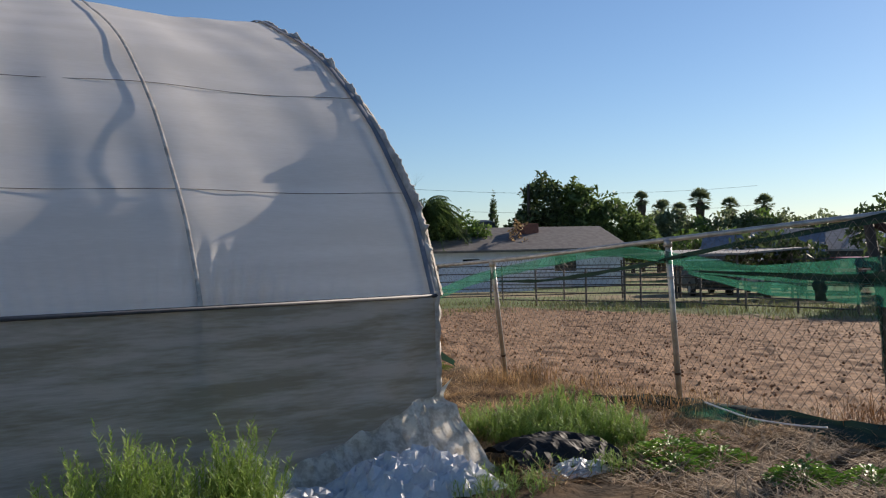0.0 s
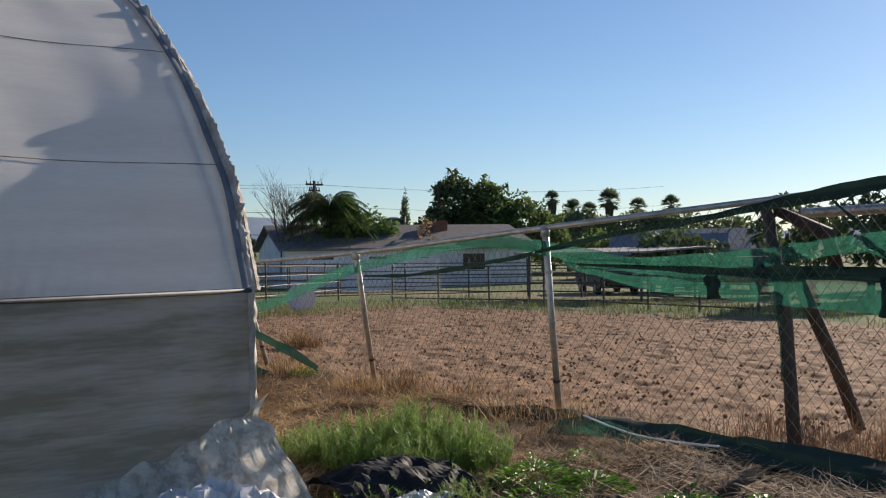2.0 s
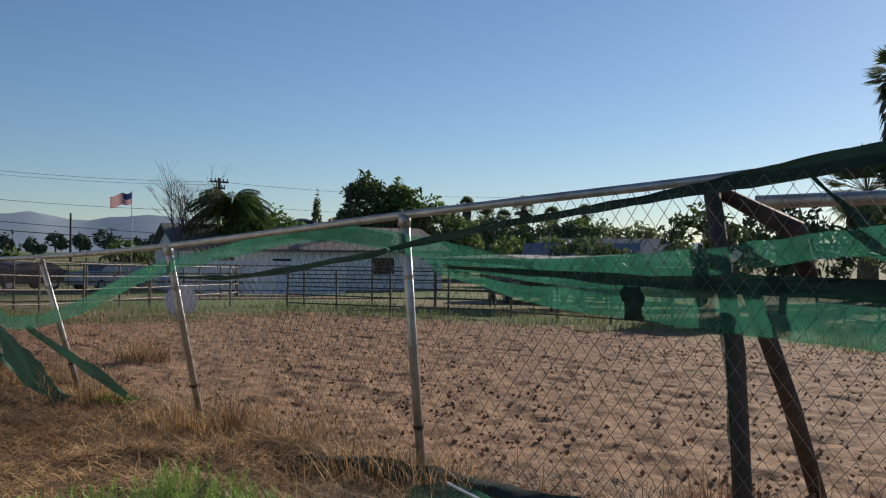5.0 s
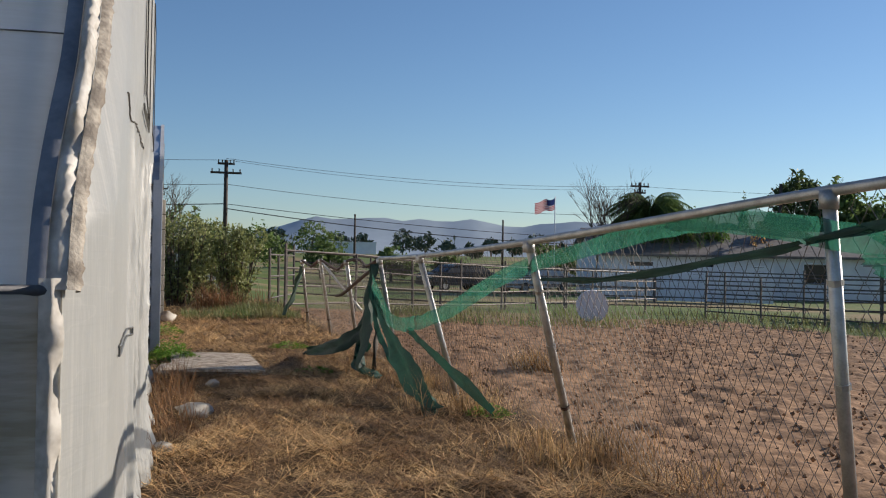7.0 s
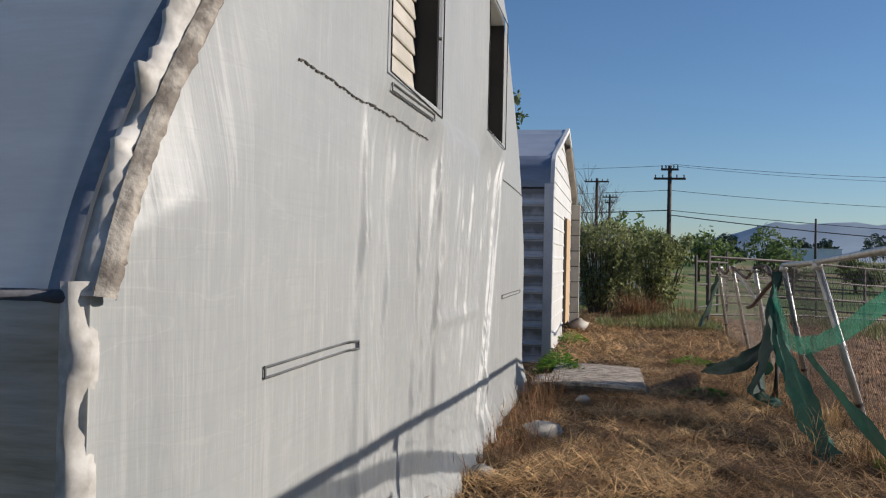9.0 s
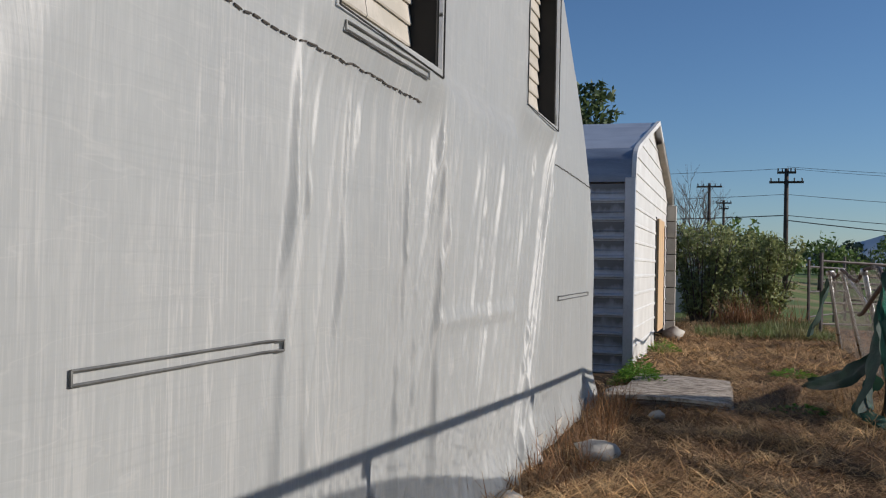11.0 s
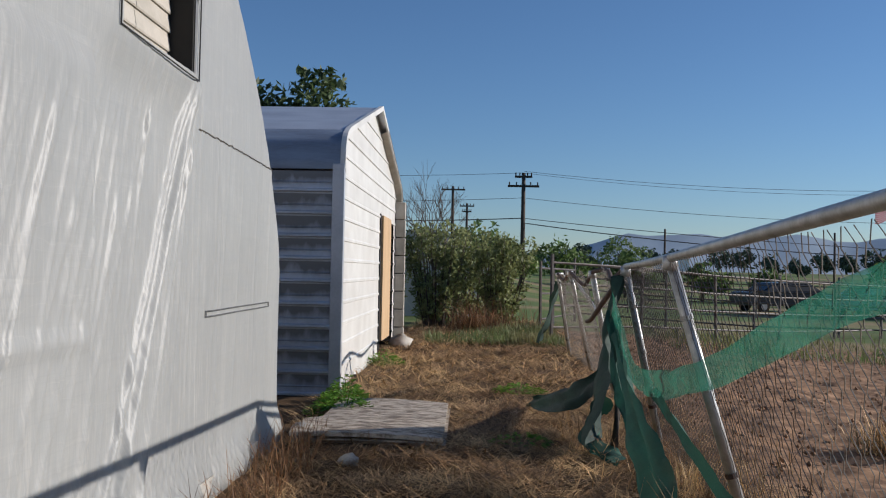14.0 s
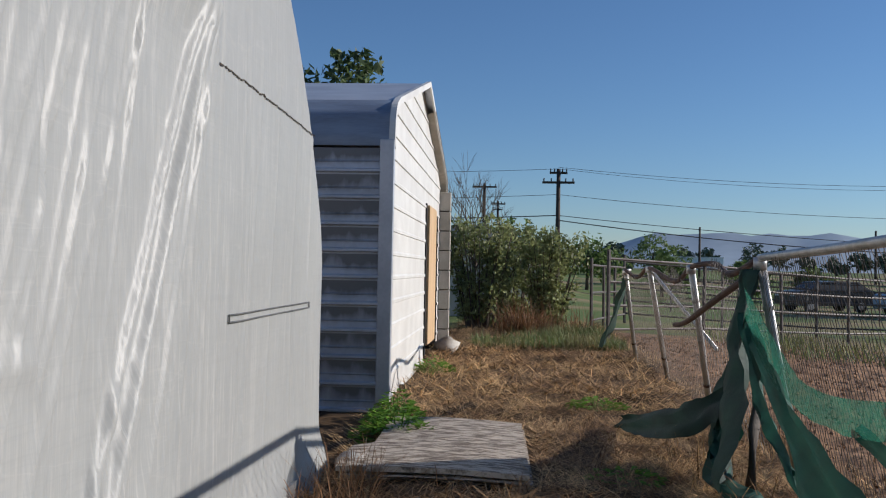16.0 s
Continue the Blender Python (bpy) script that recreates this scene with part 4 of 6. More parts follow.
net("shade_net", [(6.62, 3.6, 1.27), (6.74, 3.0, 1.14), (6.86, 2.03, 1.10), (6.82, 1.2, 1.075), (6.76, 0.0, 1.06), (6.76, -2.5, 1.05)], [Z(0.03), Z(0.09), Z(0.17), Z(0.2), Z(0.21), Z(0.2)], M_NET, G, seed=4.0)
net("shade_net", [(6.66, 3.5, 1.26), (6.78, 2.9, 1.22), (6.9, 2.3, 1.2), (6.88, 1.4, 1.22)], [Z(0.02), Z(0.06), Z(0.07), Z(0.05)], M_NET, G, seed=5.0)
net("shade_net", [(6.84, 1.45, 1.34), (6.8, 1.1, 1.26), (6.78, 0.6, 1.27), (6.76, -0.8, 1.33)], [Z(0.02), Z(0.08), Z(0.08), Z(0.06)], M_NET, G, seed=6.0)
net("shade_net", [(7.06, 2.13, 0.5), (7.05, 2.14, 0.8), (7.04, 2.16, 1.1)], [Vector((0, 0.02, 0)), Vector((0, 0.03, 0)), Vector((0, 0.03, 0))], M_NET, "green shade net strip hanging down a wooden post", seed=8.0)
D_ = "dark rolled shade cloth strung along the fence"
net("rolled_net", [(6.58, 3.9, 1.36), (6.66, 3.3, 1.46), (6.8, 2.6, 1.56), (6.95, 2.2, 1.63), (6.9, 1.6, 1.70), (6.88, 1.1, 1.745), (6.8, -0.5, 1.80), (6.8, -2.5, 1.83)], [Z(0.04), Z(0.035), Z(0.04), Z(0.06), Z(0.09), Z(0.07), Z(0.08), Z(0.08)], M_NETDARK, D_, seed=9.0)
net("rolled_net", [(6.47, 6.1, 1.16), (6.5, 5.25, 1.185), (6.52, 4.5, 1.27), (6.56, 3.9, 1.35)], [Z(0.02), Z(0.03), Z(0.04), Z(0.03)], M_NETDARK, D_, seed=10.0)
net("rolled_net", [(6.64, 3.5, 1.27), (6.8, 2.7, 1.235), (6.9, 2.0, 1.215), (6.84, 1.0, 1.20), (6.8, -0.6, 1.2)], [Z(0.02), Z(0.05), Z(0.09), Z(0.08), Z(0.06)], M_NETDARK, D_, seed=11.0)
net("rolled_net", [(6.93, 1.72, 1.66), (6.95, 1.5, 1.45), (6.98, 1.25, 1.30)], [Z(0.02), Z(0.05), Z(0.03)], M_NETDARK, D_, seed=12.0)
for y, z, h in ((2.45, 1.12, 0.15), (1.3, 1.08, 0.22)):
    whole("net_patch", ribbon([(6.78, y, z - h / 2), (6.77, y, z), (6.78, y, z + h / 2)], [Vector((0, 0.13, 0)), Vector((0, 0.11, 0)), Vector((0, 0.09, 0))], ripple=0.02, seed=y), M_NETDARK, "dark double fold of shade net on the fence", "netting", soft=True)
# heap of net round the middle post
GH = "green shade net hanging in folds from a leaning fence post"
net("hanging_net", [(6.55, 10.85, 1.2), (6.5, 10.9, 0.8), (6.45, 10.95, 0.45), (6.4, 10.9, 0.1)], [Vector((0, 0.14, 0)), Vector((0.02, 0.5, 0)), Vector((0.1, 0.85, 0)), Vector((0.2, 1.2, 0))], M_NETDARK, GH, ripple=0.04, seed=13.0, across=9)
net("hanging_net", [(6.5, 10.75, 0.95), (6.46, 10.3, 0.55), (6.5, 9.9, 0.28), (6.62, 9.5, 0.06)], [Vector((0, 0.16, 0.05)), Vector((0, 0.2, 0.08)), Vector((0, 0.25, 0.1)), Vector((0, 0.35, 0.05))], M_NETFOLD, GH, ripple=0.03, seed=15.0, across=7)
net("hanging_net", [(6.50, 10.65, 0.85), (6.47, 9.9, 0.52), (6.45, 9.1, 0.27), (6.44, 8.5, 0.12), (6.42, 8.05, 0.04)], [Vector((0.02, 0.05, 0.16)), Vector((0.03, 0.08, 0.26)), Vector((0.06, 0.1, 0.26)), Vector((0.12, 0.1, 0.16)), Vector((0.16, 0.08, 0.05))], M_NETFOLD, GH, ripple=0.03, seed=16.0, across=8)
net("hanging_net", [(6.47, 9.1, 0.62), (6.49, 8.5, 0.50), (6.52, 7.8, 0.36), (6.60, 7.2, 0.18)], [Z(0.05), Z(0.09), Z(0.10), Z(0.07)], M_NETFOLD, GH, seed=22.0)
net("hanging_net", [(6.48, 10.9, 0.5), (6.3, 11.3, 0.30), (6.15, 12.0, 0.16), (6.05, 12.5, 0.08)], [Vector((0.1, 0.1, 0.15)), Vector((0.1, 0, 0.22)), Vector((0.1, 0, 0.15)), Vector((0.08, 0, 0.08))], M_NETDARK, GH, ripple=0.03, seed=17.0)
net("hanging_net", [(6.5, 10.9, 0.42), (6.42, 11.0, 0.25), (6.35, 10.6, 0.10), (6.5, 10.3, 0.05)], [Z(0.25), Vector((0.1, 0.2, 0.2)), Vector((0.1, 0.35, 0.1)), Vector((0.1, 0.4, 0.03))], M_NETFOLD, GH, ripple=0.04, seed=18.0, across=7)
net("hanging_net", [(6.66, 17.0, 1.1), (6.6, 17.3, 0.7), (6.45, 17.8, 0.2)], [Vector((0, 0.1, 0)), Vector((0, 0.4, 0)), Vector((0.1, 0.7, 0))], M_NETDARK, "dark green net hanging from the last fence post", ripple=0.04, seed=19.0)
part_ = [(6.5, 10.62, 0.02), (6.55, 10.75, 0.35), (6.62, 10.9, 0.55)]
whole("broken_post", Mesh().tube(part_, [0.035, 0.03, 0.02], 8), M_WOOD, "weathered broken post wrapped in net", "post", soft=True)
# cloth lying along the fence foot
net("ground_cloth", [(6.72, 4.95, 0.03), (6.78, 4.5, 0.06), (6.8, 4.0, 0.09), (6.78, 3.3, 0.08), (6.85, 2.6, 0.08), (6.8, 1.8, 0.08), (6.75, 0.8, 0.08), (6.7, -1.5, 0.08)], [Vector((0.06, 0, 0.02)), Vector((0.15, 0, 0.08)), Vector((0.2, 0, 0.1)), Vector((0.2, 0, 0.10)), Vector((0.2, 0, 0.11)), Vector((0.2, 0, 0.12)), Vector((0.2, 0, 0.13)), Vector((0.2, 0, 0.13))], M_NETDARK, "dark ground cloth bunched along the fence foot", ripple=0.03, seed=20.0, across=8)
net("ground_cloth", [(6.45, 3.6, 0.10), (6.48, 3.2, 0.14), (6.52, 2.85, 0.08)], [Vector((0.15, 0.05, 0.06)), Vector((0.2, 0.1, 0.1)), Vector((0.15, 0, 0.04))], M_NET, "green net scrap on the ground cloth", ripple=0.03, seed=21.0)
whole("fallen_rope", Mesh().tube(catmull([(6.5, 3.35, 0.2), (6.52, 2.95, 0.13), (6.55, 2.6, 0.12), (6.6, 2.3, 0.13)], 5), 0.007, 6), M_WHITEBAG, "white cord edging on torn net", "cord", soft=True)

# timber gate frame standing at the fence
gate = thing("timber_frame", (7.15, 2.2, 0), "dark weathered timber frame with a slanting brace", "frame")
part("post", Mesh().tube([(7.14, 2.10, -0.05), (7.12, 2.14, 0.9), (7.1, 2.26, 1.68)], [0.045, 0.042, 0.038], 9), M_WOOD, gate, soft=True)
part("brace", Mesh().tube([(7.2, 2.12, 1.2), (8.0, 2.3, 0.55), (8.8, 2.45, -0.3)], [0.045, 0.05, 0.05], 8), M_WOOD, gate, soft=True)
part("arm", Mesh().tube([(7.12, 2.26, 1.64), (7.3, 1.95, 1.45), (7.35, 1.9, 1.2)], [0.03, 0.05, 0.04], 8), M_RUST, gate, "rusty red bracket", soft=True)
part("beam", Mesh().tube([(7.6, 2.3, 1.60), (8.2, 1.0, 1.64), (8.2, -1.0, 1.70)], 0.035, 8), M_GALV, gate, soft=True)
part("post", Mesh().tube([(8.5, 1.55, 1.85), (8.6, 1.35, 1.3), (9.2, 1.0, -0.1)], 0.05, 8), M_WOOD, gate, soft=True)
part("post", Mesh().tube([(9.1, 1.35, -0.1), (8.9, 1.1, 1.2)], 0.05, 8), M_WOOD, gate, soft=True)

# ---- loose things by the path ----
board = Mesh()
rowsb = []
for i in range(13):
    y = 10.62 + 1.66 * i / 12
    rowsb.append([Vector((4.42 + 0.92 * k / 8 - (0.12 if k == 0 and i < 5 else 0) + 0.02 * (12 - i) / 12, y, 0.105 + 0.012 * math.sin(math.pi * k / 8) - 0.02 * (k / 8) + 0.01 * noise.noise(Vector((k, i * 0.6, 0))))) for k in range(9)])
board.sheet(rowsb)
under = [[p - Vector((0, 0, 0.028)) for p in r] for r in rowsb]
board.sheet([r[::-1] for r in under])
for a, b in ((rowsb[0], under[0]), (rowsb[-1], under[-1]), ([r[0] for r in rowsb], [r[0] for r in under]), ([r[-1] for r in rowsb], [r[-1] for r in under])):
    board.sheet([a, b])
bd = thing("board_stack", (4.9, 11.4, 0.02), "weathered warped wood sheets lying on dry grass", "board")
part("top_sheet", board, M_OSB, bd)
low = Mesh()
low.sheet([[p + Vector((0.02, -0.03, -0.045)) for p in r] for r in rowsb])
low.sheet([[p + Vector((0.0, 0.02, -0.075)) for p in r] for r in rowsb])
part("under_sheet", low, M_OSB, bd)
# the second lump, by the shed door, stands in for a pale jug
STONES = [((4.57, 8.42, 0.05), (0.14, 0.12, 0.07)), ((4.40, 18.3, 0.09), (0.17, 0.16, 0.15)), ((4.36, 10.9, 0.05), (0.1, 0.1, 0.07)), ((4.32, 7.1, 0.03), (0.10, 0.09, 0.05)), ((4.8, 10.1, 0.03), (0.07, 0.06, 0.04))]
for i, (c, r) in enumerate(STONES):
    whole("stone", Mesh().lump(c, r, 0.35, 8, i + 1), M_STONE, "pale rounded stone-like lump in the dry grass", "stone", "stones along the wall", soft=True)


def crumple(cx, cy, w, d, h, seed, n=26):
    """A crumpled heap of sheet plastic."""
    rws = []
    for i in range(n + 1):
        r = []
        for k in range(n + 1):
            u, v = i / n * 2 - 1, k / n * 2 - 1
            dome = max(0.0, 1 - u * u) ** 0.7 * max(0.0, 1 - v * v) ** 0.7
            q = Vector((u * 3.8 + seed, v * 3.8, seed))
            ridge = 1 - abs(noise.noise(q)) * 2.2
            z = h * dome * (0.55 + 0.55 * ridge + 0.25 * noise.noise(q * 3))
            r.append(Vector((cx + w * u + 0.05 * noise.noise(q * 2), cy + d * v + 0.05 * noise.noise(q * 2 + Vector((9, 0, 0))), max(0.01, z) - 0.01)))
        rws.append(r)
    return Mesh().sheet(rws)


whole("crumpled_plastic", crumple(3.55, 3.12, 0.55, 0.34, 0.25, 1.0, 40), M_WHITEBAG, "crumpled white plastic sheet heaped at the greenhouse corner", "plastic sheet", "discarded plastic")
whole("crumpled_plastic", crumple(2.7, 3.2, 0.5, 0.22, 0.12, 5.0), M_WHITEBAG, "crumpled white plastic sheet along the curtain foot", "plastic sheet", "discarded plastic")
whole("crumpled_plastic", crumple(1.5, 3.3, 0.5, 0.18, 0.12, 8.0), M_WHITEBAG, "crumpled white plastic sheet along the curtain foot", "plastic sheet", "discarded plastic")
skirt = []
for k in range(56):
    v, row = k / 55, []
    for i in range(131):
        u = i / 130
        topz = 0.05 + 0.50 * u ** 1.5
        x = 2.25 + 1.80 * u + 0.16 * v * v * u
        z = topz * (1 - v) ** 1.1 + 0.01
        y = Y0 - 0.07 - (0.06 + 0.30 * u) * v ** 1.3
        q = Vector((x * 2.2, (y - z) * 11, 3.0))
        fold = 0.05 * (1 - 2.4 * abs(noise.noise(q))) + 0.032 * noise.noise(Vector((x * 13, (z - y) * 15, 1))) + 0.016 * noise.noise(Vector((x * 26, (z - y) * 30, 1)))
        torn = 0.05 * noise.noise(Vector((x * 7, 0, 2))) * (1 - v)
        row.append(Vector((x + 0.3 * fold, y - fold * 0.8, max(0.008, z + torn + 0.6 * fold))))
    skirt.append(row)
whole("plastic_skirt", Mesh().sheet(skirt), M_SKIRT, "weathered beige plastic skirt fanned out at the greenhouse corner", "plastic sheet", "discarded plastic")
black = Mesh().sheet([[Vector((4.26 + 0.80 * i / 24, 3.42 - 0.62 * k / 20 - 0.1 * i / 24, 0.01 + 0.17 * math.sin(math.pi * min(1, 0.1 + k / 20)) ** 0.8 * (0.35 + 0.65 * math.sin(math.pi * (0.12 + 0.8 * i / 24))) + 0.05 * (1 - 2.5 * abs(noise.noise(Vector((i * 0.16, k * 0.2, 4))))) + 0.015 * noise.noise(Vector((i * 0.5, k * 0.5, 4))))) for i in range(25)] for k in range(21)])
whole("black_sheet", black, M_BLACK, "black plastic sheet humped in green weeds", "plastic sheet", "discarded plastic")
whole("crumpled_plastic", crumple(4.62, 2.80, 0.34, 0.10, 0.10, 17.0), M_WHITEBAG, "small crumpled white plastic scraps before a black sheet", "plastic sheet", "discarded plastic")
whole("white_drum", Mesh().tube([(15.1, 22.6, ground_z(15, 23) + 0.40), (15.25, 22.95, ground_z(15, 23) + 0.40)], 0.42, 20), M_HOUSE, "white round drum lying on its side in the arena", "drum", soft=False)

# ---- grass, weeds and soil ----
def blades(xs, ys, zs, length, width, tilt, azim, curl, seed):
    """Many thin bent blades as one mesh: each is two narrow faces."""
    r = np.random.RandomState(seed)
    n = len(xs)
    d = np.stack([np.cos(azim) * np.sin(tilt), np.sin(azim) * np.sin(tilt), np.cos(tilt)], 1)
    side = np.stack([-np.sin(azim), np.cos(azim), np.zeros(n)], 1) * (width / 2)[:, None]
    base = np.stack([xs, ys, zs], 1)
    mid = base + d * (length * 0.55)[:, None]
    d2 = d + np.stack([np.cos(azim) * curl, np.sin(azim) * curl, -curl * 0.9], 1)
    tip = mid + d2 * (length * 0.45)[:, None]
    v = np.stack([base - side, base + side, mid + side * 0.8, mid - side * 0.8, tip], 1).reshape(-1, 3)
    i = np.arange(n) * 5
    m = Mesh()
    m.v = v.tolist()
    m.f = np.stack([i, i + 1, i + 2, i + 3], 1).tolist() + np.stack([i + 3, i + 2, i + 4], 1).tolist()
    return m


def litter(name, n, box, keep, length, width, tilt, curl, material, label, seed):
    r = np.random.RandomState(seed)
    x, y = r.uniform(box[0], box[1], n * 3), r.uniform(box[2], box[3], n * 3)
    ok = np.array([keep(a, b) > c for a, b, c in zip(x, y, r.rand(n * 3))])
    x, y = x[ok][:n], y[ok][:n]
    k = len(x)
    z = np.vectorize(ground_z)(x, y) + np.where((x < 7.2) & (y < 22.5), litter_relief(x, y), 0.0) + r.uniform(-0.01, 0.03, k)
    L = r.uniform(length[0], length[1], k) * (0.6 + 0.8 * value_noise(x, y, 0.5, seed + 1))
    m = blades(x, y, z, L, r.uniform(width[0], width[1], k), r.uniform(tilt[0], tilt[1], k), r.uniform(0, 6.283, k), r.uniform(0, curl, k), seed)
    return whole(name, m, material, label, "grass", kind="stuff")


def clump(x, y, size, seed):
    if seed not in FAST:
        value_noise(np.zeros(1), np.zeros(1), 1.0, seed)
    t = FAST[seed]
    gx, gy = x / size, y / size
    ix, iy = int(gx // 1), int(gy // 1)
    fx, fy = gx - ix, gy - iy
    fx, fy = fx * fx * (3 - 2 * fx), fy * fy * (3 - 2 * fy)
    p, q = t[ix % 64], t[(ix + 1) % 64]
    return (p[iy % 64] * (1 - fx) + q[iy % 64] * fx) * (1 - fy) + (p[(iy + 1) % 64] * (1 - fx) + q[(iy + 1) % 64] * fx) * fy


def path_zone(x, y):
    if x < 4.25 and y > 3.5:
        return 0
    if 4.4 < x < 5.4 and 10.6 < y < 12.3:
        return 0.02
    f = 1 if x < 6.9 else max(0, 1 - (x - 6.9) / 0.5)
    return f * (0.25 + clump(x, y, 0.7, 21)) * (1 if y < 13 else 0.8)


litter("dry_grass", 62000, (4.2, 7.5, 2.6, 14), path_zone, (0.06, 0.27), (0.003, 0.008), (1.12, 1.57), 0.15, M_STRAW, "trampled dry straw-coloured grass along the path", 31)
litter("dry_grass", 26000, (3.0, 7.5, 14, 26), path_zone, (0.10, 0.36), (0.005, 0.013), (1.1, 1.57), 0.15, M_STRAW, "trampled dry straw-coloured grass behind the shed path", 32)
litter("dry_grass", 9000, (4.6, 7.6, -0.5, 4.2), lambda x, y: (0.15 + clump(x, y, 0.6, 22)) * (1 if x > 5.0 else 0.5), (0.10, 0.35), (0.004, 0.009), (1.1, 1.56), 0.12, M_STALK, "grey-brown dead stalks on bare soil", 33)
litter("dead_stems", 5000, (4.3, 7.2, 3.0, 13), lambda x, y: path_zone(x, y) * max(0, clump(x, y, 0.35, 28) * 2.2 - 0.8), (0.08, 0.24), (0.003, 0.006), (0.7, 1.45), 0.4, M_RUSTGRASS, "tangled reddish dead stems in the straw", 42)
litter("dry_tuft", 5000, (6.2, 7.6, 2.6, 13), lambda x, y: (1 if abs(x - 6.85) < 0.3 else 0.2) * max(0, clump(x, y, 0.45, 23) * 2.4 - 1.0), (0.10, 0.30), (0.003, 0.007), (0.1, 0.9), 0.4, M_STRAW, "upright dry grass tufts at the fence foot", 34)
litter("dry_tuft", 1300, (6.95, 7.7, 0.6, 2.9), lambda x, y: 0.5 * math.exp(-((y - 2.2) / 0.35) ** 2) + 0.5 * math.exp(-((y - 1.4) / 0.45) ** 2), (0.2, 0.5), (0.003, 0.006), (0.05, 0.9), 0.5, M_RUSTGRASS, "tall brown dead grass round the timber post", 35)
litter("dry_tuft", 500, (8.2, 8.95, 10.7, 11.3), lambda x, y: math.exp(-((x - 8.6) / 0.25) ** 2 - ((y - 11.0) / 0.2) ** 2), (0.15, 0.3), (0.006, 0.012), (0.2, 1.2), 0.4, M_STRAW, "low dry tuft in the arena", 36)
litter("dry_tuft", 900, (4.2, 4.75, 6.5, 10.8), lambda x, y: max(0, clump(x, y, 0.5, 24) * 2 - 0.7) * (x < 4.6), (0.10, 0.32), (0.003, 0.006), (0.2, 1.3), 0.5, M_RUSTGRASS, "dead brown weeds at the foot of the plastic wall", 37)
litter("grass", 4500, (9, 24, 19.5, 27), lambda x, y: max(0, clump(x, y, 1.2, 25) * 1.6 - 0.4), (0.10, 0.3), (0.01, 0.02), (0.1, 0.8), 0.4, M_FIELD, "green and dry grass strip along the corral", 38)
litter("grass", 5000, (18.6, 26, 2, 20), lambda x, y: max(0, clump(x, y, 1.2, 26) * 1.6 - 0.4), (0.10, 0.3), (0.01, 0.02), (0.1, 0.8), 0.4, M_FIELD, "green and dry grass strip along the corral", 39)
litter("grass", 5000, (4.7, 7.0, 19.0, 23.6), lambda x, y: max(0, clump(x, y, 0.8, 27) * 2 - 0.7), (0.08, 0.28), (0.008, 0.018), (0.1, 0.9), 0.4, M_FIELD, "low green weeds before the bushes", 40)


def feathery(name, cx, cy, rx, ry, stems, h, seed, label, material=None):
    """Upright weeds: thin stems with many short side leaves."""
    r = np.random.RandomState(seed)
    m = Mesh()
    X, Y, Zz, Ln, W, T, A, C = [], [], [], [], [], [], [], []
    for s in range(stems):
        a, q = r.uniform(0, 6.283), math.sqrt(r.rand())
        x, y = cx + rx * q * math.cos(a), cy + ry * q * math.sin(a)
        hh = h * r.uniform(0.5, 1.0) * (1.05 - 0.45 * q)
        tx, ty = r.normal(0, 0.14) + 0.25 * (x - cx), r.normal(0, 0.14) + 0.25 * (y - cy)
        stem = [(x + tx * hh * f * f, y + ty * hh * f * f, ground_z(x, y) + hh * f) for f in (0, 0.33, 0.66, 1.0)]
        m.tube(stem, [0.004, 0.003, 0.002, 0.001], 3, caps=False)
        k = int(60 * hh / 0.4)
        for i in range(k):
            f = 0.12 + 0.88 * (i + r.rand()) / k
            X.append(x + tx * hh * f * f)
            Y.append(y + ty * hh * f * f)
            Zz.append(ground_z(x, y) + hh * f)
            Ln.append(r.uniform(0.035, 0.11) * (1.2 - 0.75 * f))
            W.append(r.uniform(0.004, 0.008))
            T.append(r.uniform(0.5, 1.5))
            A.append(r.uniform(0, 6.283))
            C.append(r.uniform(-0.3, 0.3))
    b = blades(*[np.array(q) for q in (X, Y, Zz, Ln, W, T, A, C)], seed)
    m.add(b.v, b.f)
    return whole(name, m, material or M_WEED, label, "weed", "green weeds by the greenhouse")


WL = "feathery green weed growing beside the greenhouse curtain"
feathery("weed_plant", 1.75, 2.85, 0.36, 0.26, 190, 0.72, 51, WL)
feathery("weed_plant", 2.36, 2.95, 0.24, 0.2, 120, 0.66, 52, WL)
feathery("weed_plant", 1.35, 2.75, 0.27, 0.2, 90, 0.5, 53, WL)
WG = "dense feathery green weeds beside bare brown soil"
for i, (x, y, a, b, h, n) in enumerate([(4.95, 3.75, 0.35, 0.35, 0.36, 80), (5.25, 3.7, 0.35, 0.35, 0.42, 90), (5.4, 3.3, 0.28, 0.28, 0.36, 60), (4.75, 4.05, 0.3, 0.3, 0.3, 50), (5.05, 3.3, 0.3, 0.25, 0.32, 60), (4.9, 2.85, 0.3, 0.25, 0.16, 24), (4.3, 2.9, 0.4, 0.2, 0.14, 24), (3.9, 2.65, 0.4, 0.2, 0.14, 22)]):
    feathery("weed_plant", x, y, a, b, int(2.2 * n), 1.15 * h, 60 + i, WG)
for i, (x, y, a, b, h, n) in enumerate([(9.0, 0.9, 0.9, 0.6, 0.5, 60), (9.9, 1.5, 0.8, 0.5, 0.5, 50), (8.4, 0.0, 0.8, 0.7, 0.5, 50)]):
    feathery("weed_plant", x, y, a, b, n, h, 75 + i, "tall green weeds behind the chain-link fence")


